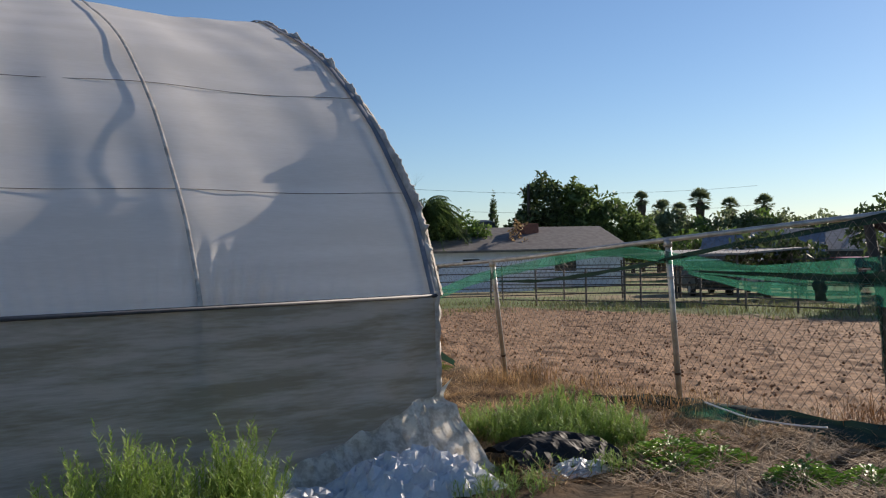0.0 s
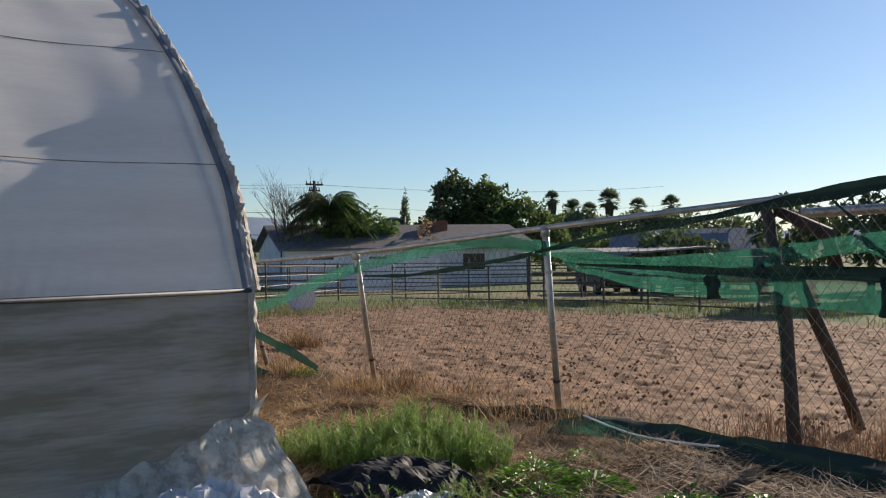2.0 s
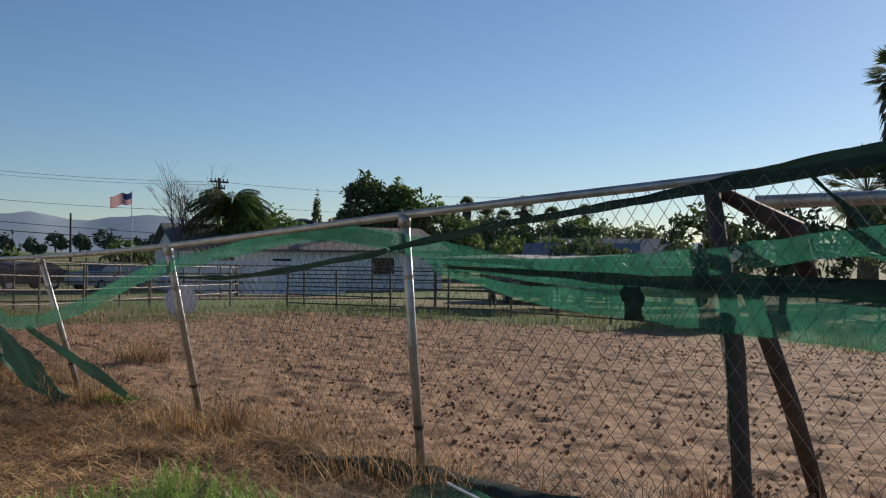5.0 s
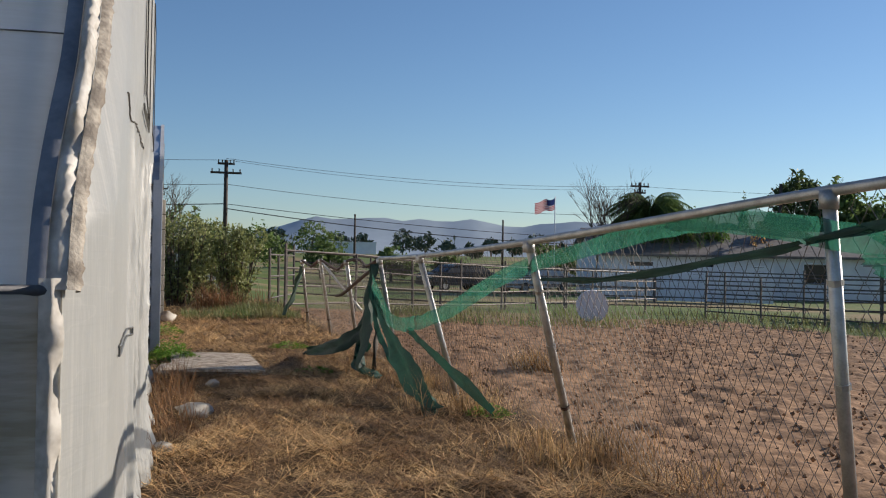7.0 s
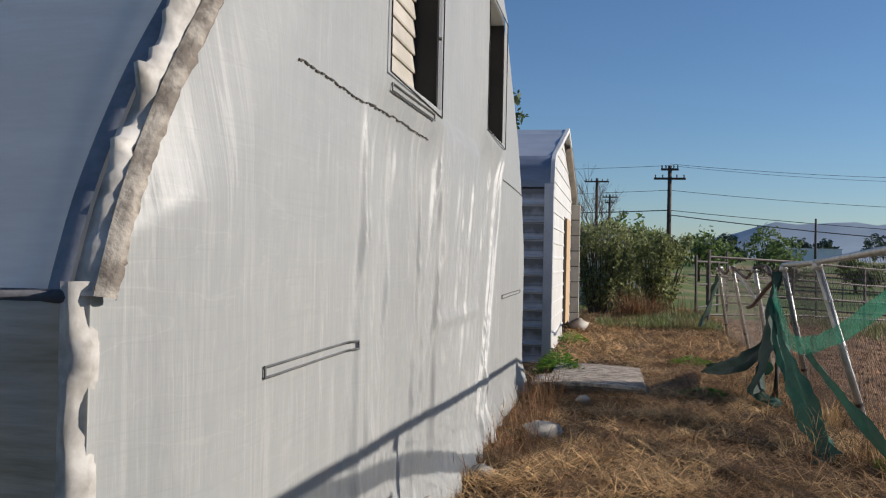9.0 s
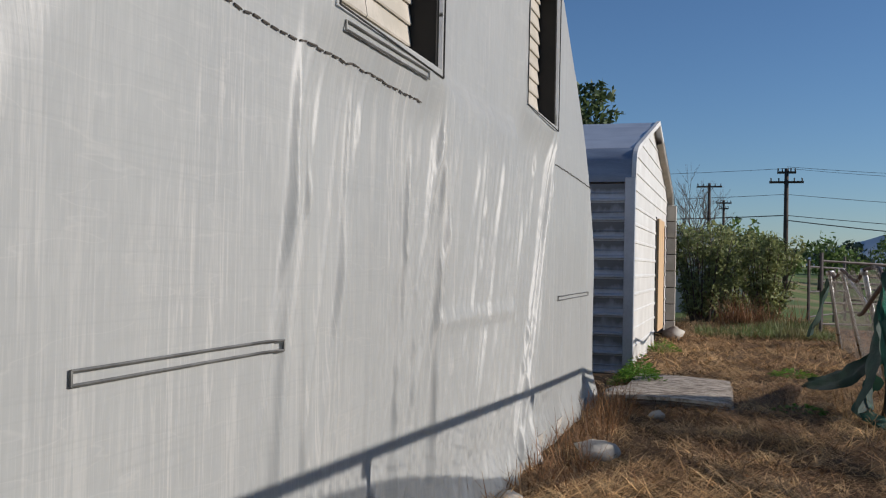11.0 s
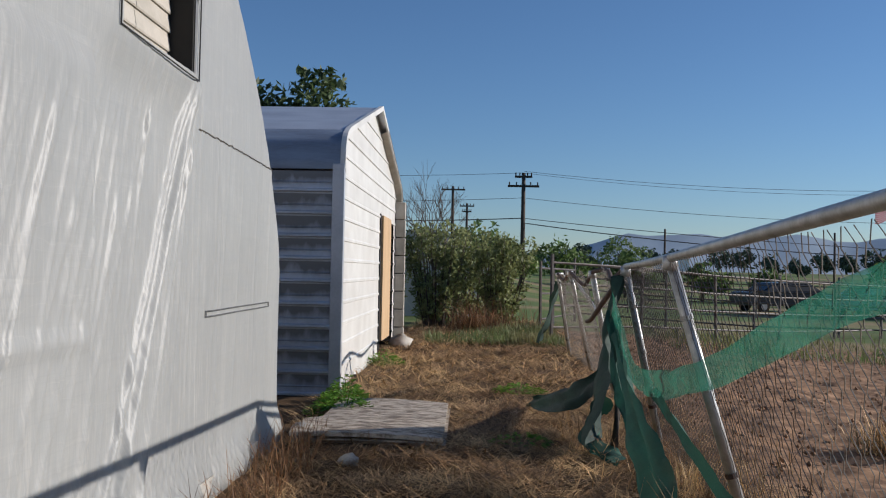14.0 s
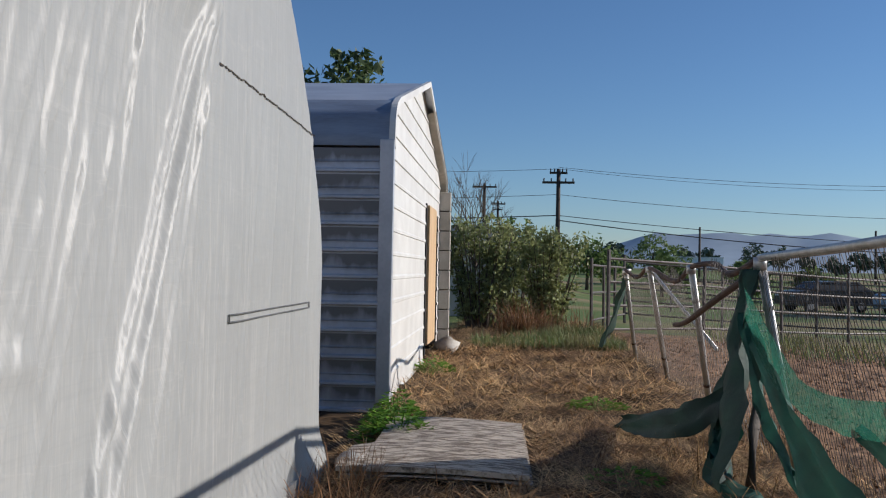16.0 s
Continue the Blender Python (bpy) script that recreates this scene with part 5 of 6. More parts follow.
def broadleaf(cx, cy, rx, n, h, seed):
    """A low plant with wide bright leaves."""
    r = np.random.RandomState(seed)
    m = Mesh()
    for s in range(n):
        a, q = r.uniform(0, 6.283), math.sqrt(r.rand())
        p = Vector((cx + rx * q * math.cos(a), cy + rx * q * math.sin(a), ground_z(cx, cy) + h * (1.05 - q) * r.uniform(0.4, 1.0) + 0.02))
        d = Vector((math.cos(a), math.sin(a), r.uniform(-0.3, 0.5))).normalized()
        u = d.cross(Vector((0, 0, 1))).normalized()
        L = r.uniform(0.03, 0.065)
        c = p + d * L * 0.5 + Vector((0, 0, 0.008))
        m.add([p, c + u * L * 0.32, p + d * L, c - u * L * 0.32, c - Vector((0, 0, 0.01))], [(0, 1, 4), (1, 2, 4), (2, 3, 4), (3, 0, 4)])
        if s % 6 == 0:
            m.tube([(cx + 0.3 * (p.x - cx), cy + 0.3 * (p.y - cy), ground_z(cx, cy)), p], 0.0025, 3, caps=False)
    return whole("leafy_weed", m, M_BROAD, "low bright green broad-leaved weed on dry soil", "weed", "leafy weeds")


for i, (x, y, rr, n, h) in enumerate([(5.45, 2.75, 0.28, 420, 0.16), (5.62, 2.45, 0.2, 200, 0.1), (5.55, 1.75, 0.22, 320, 0.14), (5.85, 1.5, 0.16, 160, 0.1), (5.2, 2.45, 0.2, 180, 0.1), (6.0, 2.9, 0.14, 110, 0.1), (5.9, 0.9, 0.22, 220, 0.12), (4.5, 11.9, 0.3, 420, 0.26), (4.4, 12.6, 0.22, 300, 0.26), (4.45, 12.3, 0.25, 300, 0.3), (4.4, 16.0, 0.25, 220, 0.2), (6.0, 13.6, 0.25, 160, 0.1), (5.9, 10.9, 0.2, 90, 0.08), (6.85, 8.0, 0.18, 120, 0.1)]):
    broadleaf(x, y, rr, n, h, 90 + i)

r = np.random.RandomState(7)
clod = Mesh()
for i in range(7500):
    d = r.rand() ** 1.4
    x = 7.3 + 12 * d
    y = r.uniform(0.0, 22.5)
    s = r.uniform(0.008, 0.024)
    z = ground_z(x, y) + r.uniform(-0.01, 0.03)
    v = [(x + s * r.uniform(0.7, 1.3), y, z), (x - s * r.uniform(0.7, 1.3), y + s * 0.3, z), (x, y + s * r.uniform(0.7, 1.4), z), (x + 0.2 * s, y - s * r.uniform(0.7, 1.4), z), (x + r.normal(0, 0.3) * s, y + r.normal(0, 0.3) * s, z + s * r.uniform(0.6, 1.2)), (x, y, z - s)]
    clod.add(v, [(0, 2, 4), (2, 1, 4), (1, 3, 4), (3, 0, 4), (2, 0, 5), (1, 2, 5), (3, 1, 5), (0, 3, 5)])
whole("soil_clods", clod, M_CLOD, "loose brown clods over the tilled arena", "soil", kind="stuff")


# ---- trees ----
def leaf_cloud(lobes, n, size, seed, gap=0.0, freq=0.9):
    """Leaves in uneven lobes, with gaps."""
    r = np.random.RandomState(seed)
    vol = np.array([a[3] * a[4] * a[5] for a in lobes]) ** 0.8
    pick = r.choice(len(lobes), n, p=vol / vol.sum())
    d = r.normal(size=(n, 3))
    d /= np.linalg.norm(d, axis=1)[:, None]
    rad = r.uniform(0.35, 1.0, n) ** 0.6
    c = np.array([a[:3] for a in lobes])[pick]
    s = np.array([a[3:] for a in lobes])[pick]
    bump = np.array([noise.noise(Vector(q * 2.2 + k)) for q, k in zip(d, pick)])
    p = c + d * s * (rad * (1 + 0.38 * bump))[:, None]
    ok = np.array([noise.noise(Vector(q * freq)) > gap - 0.25 for q in p])
    p = p[ok]
    n = len(p)
    a, b = r.normal(size=(n, 3)), r.normal(size=(n, 3))
    a /= np.linalg.norm(a, axis=1)[:, None]
    b -= a * (a * b).sum(1)[:, None]
    b /= np.linalg.norm(b, axis=1)[:, None]
    L = (size * r.uniform(0.6, 1.3, n))[:, None]
    v = np.stack([p - a * L, p + b * L * 0.42, p + a * L, p - b * L * 0.42], 1).reshape(-1, 3)
    i = np.arange(n) * 4
    m = Mesh()
    m.v, m.f = v.tolist(), np.stack([i, i + 1, i + 2, i + 3], 1).tolist()
    return m


def tree(x, y, h, lobes, n, size, material, label, seed, trunk=0.2, category="tree", z0=None, gap=0.0, name="tree", freq=0.9):
    """Trunk with limbs, and a crown; lobes are given from the foot."""
    z0 = ground_z(x, y) if z0 is None else z0
    t = thing(name, (x, y, z0), label, category, "trees behind the houses")
    r = random.Random(seed)
    wood = Mesh().tube([(x, y, z0 - 0.2), (x + r.uniform(-0.1, 0.1), y, z0 + h * 0.3), (x + r.uniform(-0.2, 0.2), y, z0 + h * 0.6)], [trunk, trunk * 0.75, trunk * 0.4], 8)
    for lx, ly, lz, a, b, c in lobes:
        s = Vector((x, y, z0 + h * r.uniform(0.25, 0.45)))
        e = Vector((x + lx, y + ly, z0 + lz))
        wood.tube([s, s.lerp(e, 0.5) + Vector((0, 0, 0.1 * h * r.uniform(-0.3, 0.6))), e], [trunk * 0.5, trunk * 0.3, trunk * 0.08], 6)
    part("trunk", wood, M_BARK, t, soft=True)
    part("crown", leaf_cloud([(x + lx, y + ly, z0 + lz, a, b, c) for lx, ly, lz, a, b, c in lobes], n, size, seed, gap, freq), material, t)
    return t


def fan_palm(x, y, h, r0, seed, label, skirt=0.0, crown=1.0):
    """A fan palm: trunk, dead skirt and stiff fan leaves."""
    z0 = ground_z(x, y)
    t = thing("palm_tree", (x, y, z0), label, "palm", "fan palms")
    part("trunk", Mesh().tube([(x, y, z0 - 0.2), (x, y, z0 + h * 0.5), (x, y, z0 + h)], [r0 * 1.2, r0, r0 * 0.85], 9), M_PALMBARK, t, soft=True)
    r = np.random.RandomState(seed)
    m, dead = Mesh(), Mesh()
    for i in range(64):
        el = r.uniform(-0.85, 1.5)
        a = r.uniform(0, 6.283)
        d = Vector((math.cos(a) * math.cos(el), math.sin(a) * math.cos(el), math.sin(el)))
        u = d.cross(Vector((0, 0, 1))).normalized()
        w = u.cross(d)
        c = Vector((x, y, z0 + h)) + d * crown * 0.75
        m.tube([Vector((x, y, z0 + h)), c], 0.02, 3, caps=False)
        for k in range(11):
            b = (k - 5) * 0.27
            tip = c + (d * math.cos(b) + u * math.sin(b)) * crown * r.uniform(0.6, 0.8) - Vector((0, 0, 0.06 * crown * abs(math.sin(b)) + 0.04 * crown))
            s = (u * math.cos(b) - d * math.sin(b)) * 0.06 * crown
            mid = c.lerp(tip, 0.55)
            m.add([c, mid + s, tip, mid - s], [(0, 1, 2, 3)])
    part("crown", m, M_PALMLEAF, t)
    if skirt:
        for i in range(240):
            a, f = r.uniform(0, 6.283), r.rand()
            z = z0 + h - f * skirt
            p = Vector((x + math.cos(a) * r0, y + math.sin(a) * r0, z))
            o = Vector((math.cos(a), math.sin(a), 0)) * r0 * 1.4 * (1 - 0.5 * f)
            s = Vector((-math.sin(a), math.cos(a), 0)) * 0.16
            dead.add([p, p + o * 0.7 - Vector((0, 0, 0.4)) + s, p + o - Vector((0, 0, 1.0)), p + o * 0.7 - Vector((0, 0, 0.4)) - s], [(0, 1, 2, 3)])
        part("dead_skirt", dead, M_PALMBARK, t, "hanging brown dead fronds")
    return t


def queen_palm(x, y, h, seed):
    """A feather palm with arching fronds."""
    z0 = ground_z(x, y)
    t = thing("palm_tree", (x, y, z0), "green feather palm with arching fronds by a white house", "palm")
    part("trunk", Mesh().tube([(x, y, z0 - 0.2), (x, y, z0 + h)], [0.24, 0.17], 9), M_PALMBARK, t, soft=True)
    r = np.random.RandomState(seed)
    m = Mesh()
    for i in range(96):
        a, up, L = r.uniform(0, 6.283), r.uniform(0.3, 1.5), r.uniform(2.8, 3.9)
        o = Vector((math.cos(a), math.sin(a), 0))
        pts = [Vector((x, y, z0 + h)) + o * L * math.cos(up * (1 - 0.3 * f)) * f + Vector((0, 0, L * (math.sin(up) * f - 1.0 * f * f * (0.6 + 0.5 * math.cos(up))))) for f in np.linspace(0, 1, 9)]
        m.tube(pts, 0.02, 3, caps=False)
        s = Vector((-o.y, o.x, 0))
        for j in range(1, 9):
            for k in range(5):
                b = pts[j - 1].lerp(pts[j], k / 5)
                for q in (-1, 1):
                    tip = b + s * q * r.uniform(0.35, 0.6) + o * 0.15 - Vector((0, 0, r.uniform(0.2, 0.5)))
                    m.add([b - o * 0.03, b + o * 0.03, tip], [(0, 1, 2)])
    part("crown", m, M_LEAF, t)
    return t


def bare_tree(x, y, h, seed, label, spread=0.5, z0=None, r0=0.09):
    """A leafless tree of forking twigs."""
    z0 = ground_z(x, y) if z0 is None else z0
    r = random.Random(seed)
    m = Mesh()

    def grow(p, d, length, rad, depth):
        e = p + d * length
        m.tube([p, p.lerp(e, 0.5) + Vector((r.uniform(-1, 1), r.uniform(-1, 1), 0)) * length * 0.06, e], [rad, rad * 0.8, rad * 0.55], 4, caps=False)
        if depth:
            for _ in range(3 if depth > 1 else 4):
                v = (d + Vector((r.uniform(-1, 1), r.uniform(-1, 1), r.uniform(-0.2, 0.7))) * spread).normalized()
                grow(e, v, length * r.uniform(0.55, 0.85), rad * 0.5, depth - 1)

    for k in range(3):
        grow(Vector((x, y, z0 - 0.1)), Vector((r.uniform(-0.3, 0.3), r.uniform(-0.3, 0.3), 1)).normalized(), h * 0.36, r0, 4)
    return whole("bare_tree", m, M_BARK, label, "tree")


B = "dense dark green tree with uneven crown behind the houses"
tree(52.5, 61.5, 9.0, [(0, 0, 6.4, 2.3, 2.3, 3.0), (-0.8, 0.8, 4.0, 2.4, 2.4, 2.4), (1.2, -1.2, 4.5, 2.3, 2.3, 2.5)], 9500, 0.27, M_LEAFDARK, B, 1, 0.35)
tree(54.9, 59.9, 8.4, [(0, 0, 6.2, 2.3, 2.3, 2.6), (0.5, -0.8, 3.6, 2.6, 2.6, 2.2)], 8500, 0.27, M_LEAF, B, 2, 0.35)
tree(57.4, 58.2, 7.2, [(0, 0, 4.8, 2.6, 2.6, 2.6), (1.6, -1.6, 3.4, 2.2, 2.2, 2.2), (-1, 1, 3.4, 2, 2, 2)], 8500, 0.26, M_LEAF, B, 3, 0.3)
tree(35.0, 48.5, 5.6, [(0, 0, 3.8, 1.3, 1.3, 1.4), (0.8, -0.6, 3.3, 1.0, 1.0, 1.2)], 2200, 0.16, M_LEAFLIGHT, "bright green tree beside a feather palm", 4, 0.15)
queen_palm(31.8, 48.6, 4.7, 5)
tree(33.0, 48.5, 5.4, [(0, 0, 3.9, 1.4, 1.3, 1.3), (-0.9, 0.3, 3.2, 1.3, 1.2, 1.3), (0.9, 0, 3.0, 1.2, 1.2, 1.2)], 4200, 0.17, M_LEAF, "green leafy tree beside a feather palm", 44, 0.15)
tree(37.6, 46.0, 4.4, [(0, 0, 3.2, 0.7, 0.7, 1.3)], 420, 0.15, M_STRAW, "thin yellowing young tree before the house", 6, 0.08)
bare_tree(28.6, 48.9, 6.6, 7, "leafless grey tree beside a white house")
bare_tree(30.2, 49.0, 6.6, 8, "leafless grey tree beside a white house")
tree(66.7, 88.5, 10.2, [(0, 0, 5.0, 0.6, 0.6, 4.6)], 1200, 0.2, M_LEAFDARK, "tall thin dark cypress", 9, 0.15, "cypress")
tree(44.5, 66.0, 6.6, [(0, 0, 4.5, 1.8, 1.8, 1.6)], 1500, 0.25, M_LEAF, "dark green tree behind the roofs", 10, 0.2)
for i, (x, y, h) in enumerate([(80.3, 76.9, 9.6), (82.0, 75.2, 8.3), (83.3, 73.7, 8.1), (85.0, 72.0, 9.3), (87.1, 69.4, 8.4), (90.0, 66.8, 8.6)]):
    fan_palm(x, y, h - 0.9, 0.24, 100 + i, "distant dark green fan palm above the trees", 1.3, (0.8, 1.0, 0.85, 1.15, 0.95, 1.0)[i])
r2 = random.Random(5)
for i in range(9):
    f = i / 8
    x, y = 76 + 14 * f + r2.uniform(-1, 1), 74 - 14 * f + r2.uniform(-1, 1)
    tree(x, y, 7.2, [(0, 0, 4.3, 2.7, 2.7, 2.5 + r2.uniform(-0.3, 0.6)), (1.5, -1.0, 2.8, 2.3, 2.3, 2.0)], 2600, 0.32, M_PALMLEAF if i % 3 else M_LEAFLIGHT, "green tree in a row beneath palms", 120 + i, 0.25)
for i in range(5):
    tree(60 + 2.6 * i, 51.5 - 2.4 * i, 4.4, [(0, 0, 2.9, 1.7, 1.7, 1.3)], 1200, 0.2, M_LEAFLIGHT, "bright green shrub tree behind the roof", 140 + i, 0.15)
for i in range(7):
    tree(100 + 4 * i, 55 - 7 * i, 7.5, [(0, 0, 5.2, 1.8, 1.8, 1.8 + r2.uniform(-0.4, 0.6))], 800, 0.35, M_HAZE, "distant hazy grey-green tree", 150 + i, 0.2)
fan_palm(54.0, 18.0, 12.0, 0.62, 160, "tall fan palm with a thick brown skirt of dead fronds", 5.2, 1.5)
fan_palm(53.4, 19.7, 5.8, 0.5, 162, "short dark fan palm by a tall palm", 2.2, 1.8)
tree(54.5, 16.8, 10.4, [(0, 0, 5.0, 0.5, 0.5, 5.2)], 1700, 0.2, M_LEAFDARK, "tall thin dark cypress beside palms", 163, 0.15, "cypress")
for i, (x, y, h) in enumerate([(36, 19.5, 4.2), (33, 14.5, 4.0), (34, 11.0, 4.4), (35.5, 8.0, 4.6), (31, 21.5, 2.8)]):
    tree(x, y, h, [(0, 0, h * 0.62, 1.5, 1.5, h * 0.34), (0.9, -0.9, h * 0.5, 1.3, 1.3, h * 0.3)], 1700, 0.18, M_LEAFDARK, "dark green tree behind the corral", 170 + i, 0.16)
tree(1.6, 22.4, 5.6, [(-0.5, 0, 4.45, 0.8, 0.8, 0.75), (0.5, 0.2, 4.5, 0.85, 0.8, 0.7), (0.0, 0.3, 3.8, 1.1, 1.0, 0.9), (-1.5, 0.3, 4.4, 0.95, 0.9, 0.8)], 7000, 0.11, M_LEAFDARK, "leafy green tree rising behind the metal shed", 180, 0.14)
bare_tree(4.4, 27.5, 3.6, 181, "leafless twiggy tree behind the shed", 0.7, r0=0.05)


def bush(x, y, h, w, seed, label):
    """A wild bush of upright leafy shoots."""
    r = random.Random(seed)
    t = thing("bush", (x, y, 0), label, "bush", "wild bushes")
    wood, lobes = Mesh(), []
    for k in range(26):
        a, q = r.uniform(0, 6.283), math.sqrt(r.random()) * w
        hh = h * r.uniform(0.65, 1.0)
        e = Vector((x + math.cos(a) * q, y + math.sin(a) * q * 0.8, hh))
        s = Vector((x + math.cos(a) * q * 0.35, y + math.sin(a) * q * 0.3, 0))
        wood.tube([s, s.lerp(e, 0.5) + Vector((0, 0, 0.1)), e], [0.018, 0.012, 0.004], 4, caps=False)
        for f in (0.22, 0.45, 0.7, 0.93):
            c = s.lerp(e, f)
            lobes.append((c.x, c.y, c.z, 0.17, 0.17, 0.26))
    part("woody_base", wood, M_BARK, t)
    part("foliage", leaf_cloud(lobes, 7000, 0.05, seed, 0.0, 2.5), M_BUSH, t)
    return t


bush(4.7, 23.4, 2.25, 0.85, 190, "grey-green wild bush at the end of the path")
bush(6.0, 24.0, 2.1, 0.85, 191, "grey-green wild bush at the end of the path")
bush(3.4, 23.8, 2.2, 0.8, 192, "grey-green wild bush behind the shed")
bush(5.4, 25.4, 2.15, 0.9, 193, "grey-green wild bush at the end of the path")
litter("dry_tuft", 2600, (4.0, 6.9, 21.9, 23.2), lambda x, y: max(0, 1.8 * clump(x, y, 0.6, 29) - 0.6), (0.25, 0.75), (0.006, 0.013), (0.1, 1.0), 0.6, M_RUSTGRASS, "tall rusty dead grass under the bushes", 41)

# far belt of trees and hills to the north
r3 = random.Random(11)
for i in range(46):
    a = radians(-12 + 62 * i / 45)
    d = r3.uniform(120, 210)
    x, y = 6 + d * math.sin(a), d * math.cos(a)
    if 24 < x < 42 and 130 < y < 160:
        continue
    h = r3.uniform(2.6, 6.2)
    tree(x, y, h, [(0, 0, h * 0.55, h * 0.42, h * 0.42, h * 0.42), (h * 0.3, 0, h * 0.4, h * 0.32, h * 0.32, h * 0.3)], 620, 0.5, M_HAZE, "distant green tree on the plain", 200 + i, 0.2, gap=-0.05, freq=0.4)
for i, (x, y, h) in enumerate([(22, 72, 3.0), (26, 70, 2.6), (17, 76, 3.4), (12.0, 84, 5.0), (8.0, 80, 3.6), (5.5, 66, 4.8), (4.0, 68, 4.2), (33, 66, 3.6), (37, 64, 3.2), (20, 100, 5.5)]):
    tree(x, y, h, [(0, 0, h * 0.6, h * 0.4, h * 0.4, h * 0.36), (h * 0.35, 0, h * 0.45, h * 0.36, h * 0.36, h * 0.3)], 1300, 0.24, M_LEAF, "dark green tree at the field's edge", 260 + i, 0.16)
hills = []
for i in range(121):
    a = radians(-60 + 130 * i / 120)
    d = 2300
    top_h = 92 + 42 * noise.noise(Vector((i * 0.12, 3.3, 0))) + 14 * noise.noise(Vector((i * 0.5, 8, 0))) + 5 * noise.noise(Vector((i * 1.4, 2, 0)))
    az = math.degrees(a)
    top_h = 22 + 8 * noise.noise(Vector((i * 0.4, 1, 6))) + max(40, top_h - 22) * ease(1, 11, az) * (1 - 0.75 * ease(24, 36, az))
    row = []
    for f in (0, 0.3, 0.55, 0.8, 1.0):
        q = d - 420 * (1 - f)
        row.append(Vector((q * math.sin(a), q * math.cos(a), -10 + (top_h + 10) * f ** 1.3 + 8 * f * noise.noise(Vector((i * 0.6, f * 4, 1))))))
    hills.append(row)
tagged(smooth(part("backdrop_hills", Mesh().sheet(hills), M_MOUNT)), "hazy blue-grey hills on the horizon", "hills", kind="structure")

# ---- poles, wires and flag ----
def utility_pole(x, y, h, arms, label):
    z0 = ground_z(x, y)
    t = thing("utility_pole", (x, y, z0), label, "utility pole", "utility poles")
    part("pole", Mesh().tube([(x, y, z0 - 0.3), (x, y, z0 + h)], [0.17, 0.12], 8), M_POLE, t, soft=True)
    for z, w in arms:
        arm = part("crossarm", Mesh().box((x - w, y - 0.06, z0 + z - 0.07), (x + w, y + 0.06, z0 + z + 0.07), 0.01), M_POLE, t)
        for k in (-0.9, -0.45, 0.45, 0.9):
            part("insulator", Mesh().tube([(x + w * k, y, z0 + z + 0.07), (x + w * k, y, z0 + z + 0.26)], [0.04, 0.05], 6), M_CABLE, arm)
    return Vector((x, y, z0 + h))


ZR = 3.2
P_A = utility_pole(8.3, 62.5, 7.6, ((7.35, 0.55), (6.75, 1.0)), "dark wooden utility pole with two crossarms")
P_B = utility_pole(3.15, 83.8, 8.6 - ground_z(3.15, 83.8), ((8.3 - ground_z(3.15, 83.8), 1.05),), "dark wooden utility pole with one crossarm")
P_C = utility_pole(4.1, 103.8, 8.6 - ground_z(4.1, 103.8), ((8.3 - ground_z(4.1, 103.8), 0.8), (7.7 - ground_z(4.1, 103.8), 0.5)), "dark wooden utility pole far off")
P_D = utility_pole(28.6, 118.6, 6.9 - ground_z(28.6, 118.6), (), "slim distant pole above the far trees")
P_E = utility_pole(47.3, 113.1, 6.5 - ground_z(47.3, 113.1), (), "slim distant pole above the far trees")
P_F = utility_pole(39.9, 64.2, 8.4, ((8.1, 0.8), (7.6, 0.5)), "dark wooden utility pole behind the palm")
P_G = utility_pole(50.6, 61.2, 8.6, (), "plain dark pole before the big trees")


def cable(a, b, sag, r=0.02):
    a, b = Vector(a), Vector(b)
    pts = [a.lerp(b, f) - Vector((0, 0, 4 * sag * f * (1 - f))) for f in np.linspace(0, 1, 15)]
    return whole("overhead_cable", Mesh().tube(pts, r, 4, caps=False), M_CABLE, "thin dark overhead cable between poles", "cable", "overhead cables")


for a, b, s, rr in ((P_A + Z(0.1), P_F + Z(-0.3), 0.6, 0.012), (P_A + Z(0.0), P_F + Z(-0.5), 0.7, 0.010), (P_A + Z(-1.6), P_F + Z(-2.6), 0.5, 0.014), (P_A + Z(-2.9), P_F + Z(-4.6), 0.3, 0.02), (P_A + Z(-3.2), P_F + Z(-5.0), 0.5, 0.03), (P_A + Z(0.0), (-25, 64, 8.0), 0.5, 0.012), (P_A + Z(-1.6), (-25, 64, 6.2), 0.5, 0.014), (P_A + Z(-2.9), (-25, 64, 5.0), 0.5, 0.03), (P_F + Z(-0.3), (80, 60, 8.0), 0.6, 0.012), (P_F + Z(-2), (80, 60, 6), 0.6, 0.012), (P_B, P_C, 0.3, 0.02)):
    cable(a, b, s, rr)
fx, fy = 30.57, 59.44
fz = ground_z(fx, fy)
flag = thing("flagpole", (fx, fy, fz), "white flagpole with a red, white and blue flag blowing", "flag")
part("pole", Mesh().tube([(fx, fy, fz), (fx, fy, 5.75)], 0.035, 8), M_HOUSE, flag, soft=True)


def flag_strip(u0, u1, v0, v1, off=0.0):
    """A stripe of the flying flag between fractions of its length and height."""
    rws = []
    for i in range(9):
        u = u0 + (u1 - u0) * i / 8
        droop = -0.34 * u - 0.08 * math.sin(u * 9)
        w = Vector((-1.28 * u, 0.5 * u + 0.1 * math.sin(u * 8) + off, droop))
        rws.append([Vector((fx, fy, 5.65)) + w + Vector((0, 0, -0.78 * v)) for v in (v0, v1)])
    return Mesh().sheet(rws)


for k in range(13):
    part("stripe", flag_strip(0.02 if k > 6 else 0.42, 1.0, k / 13, (k + 1) / 13), M_FLAGWHITE if k % 2 else M_FLAGRED, flag)
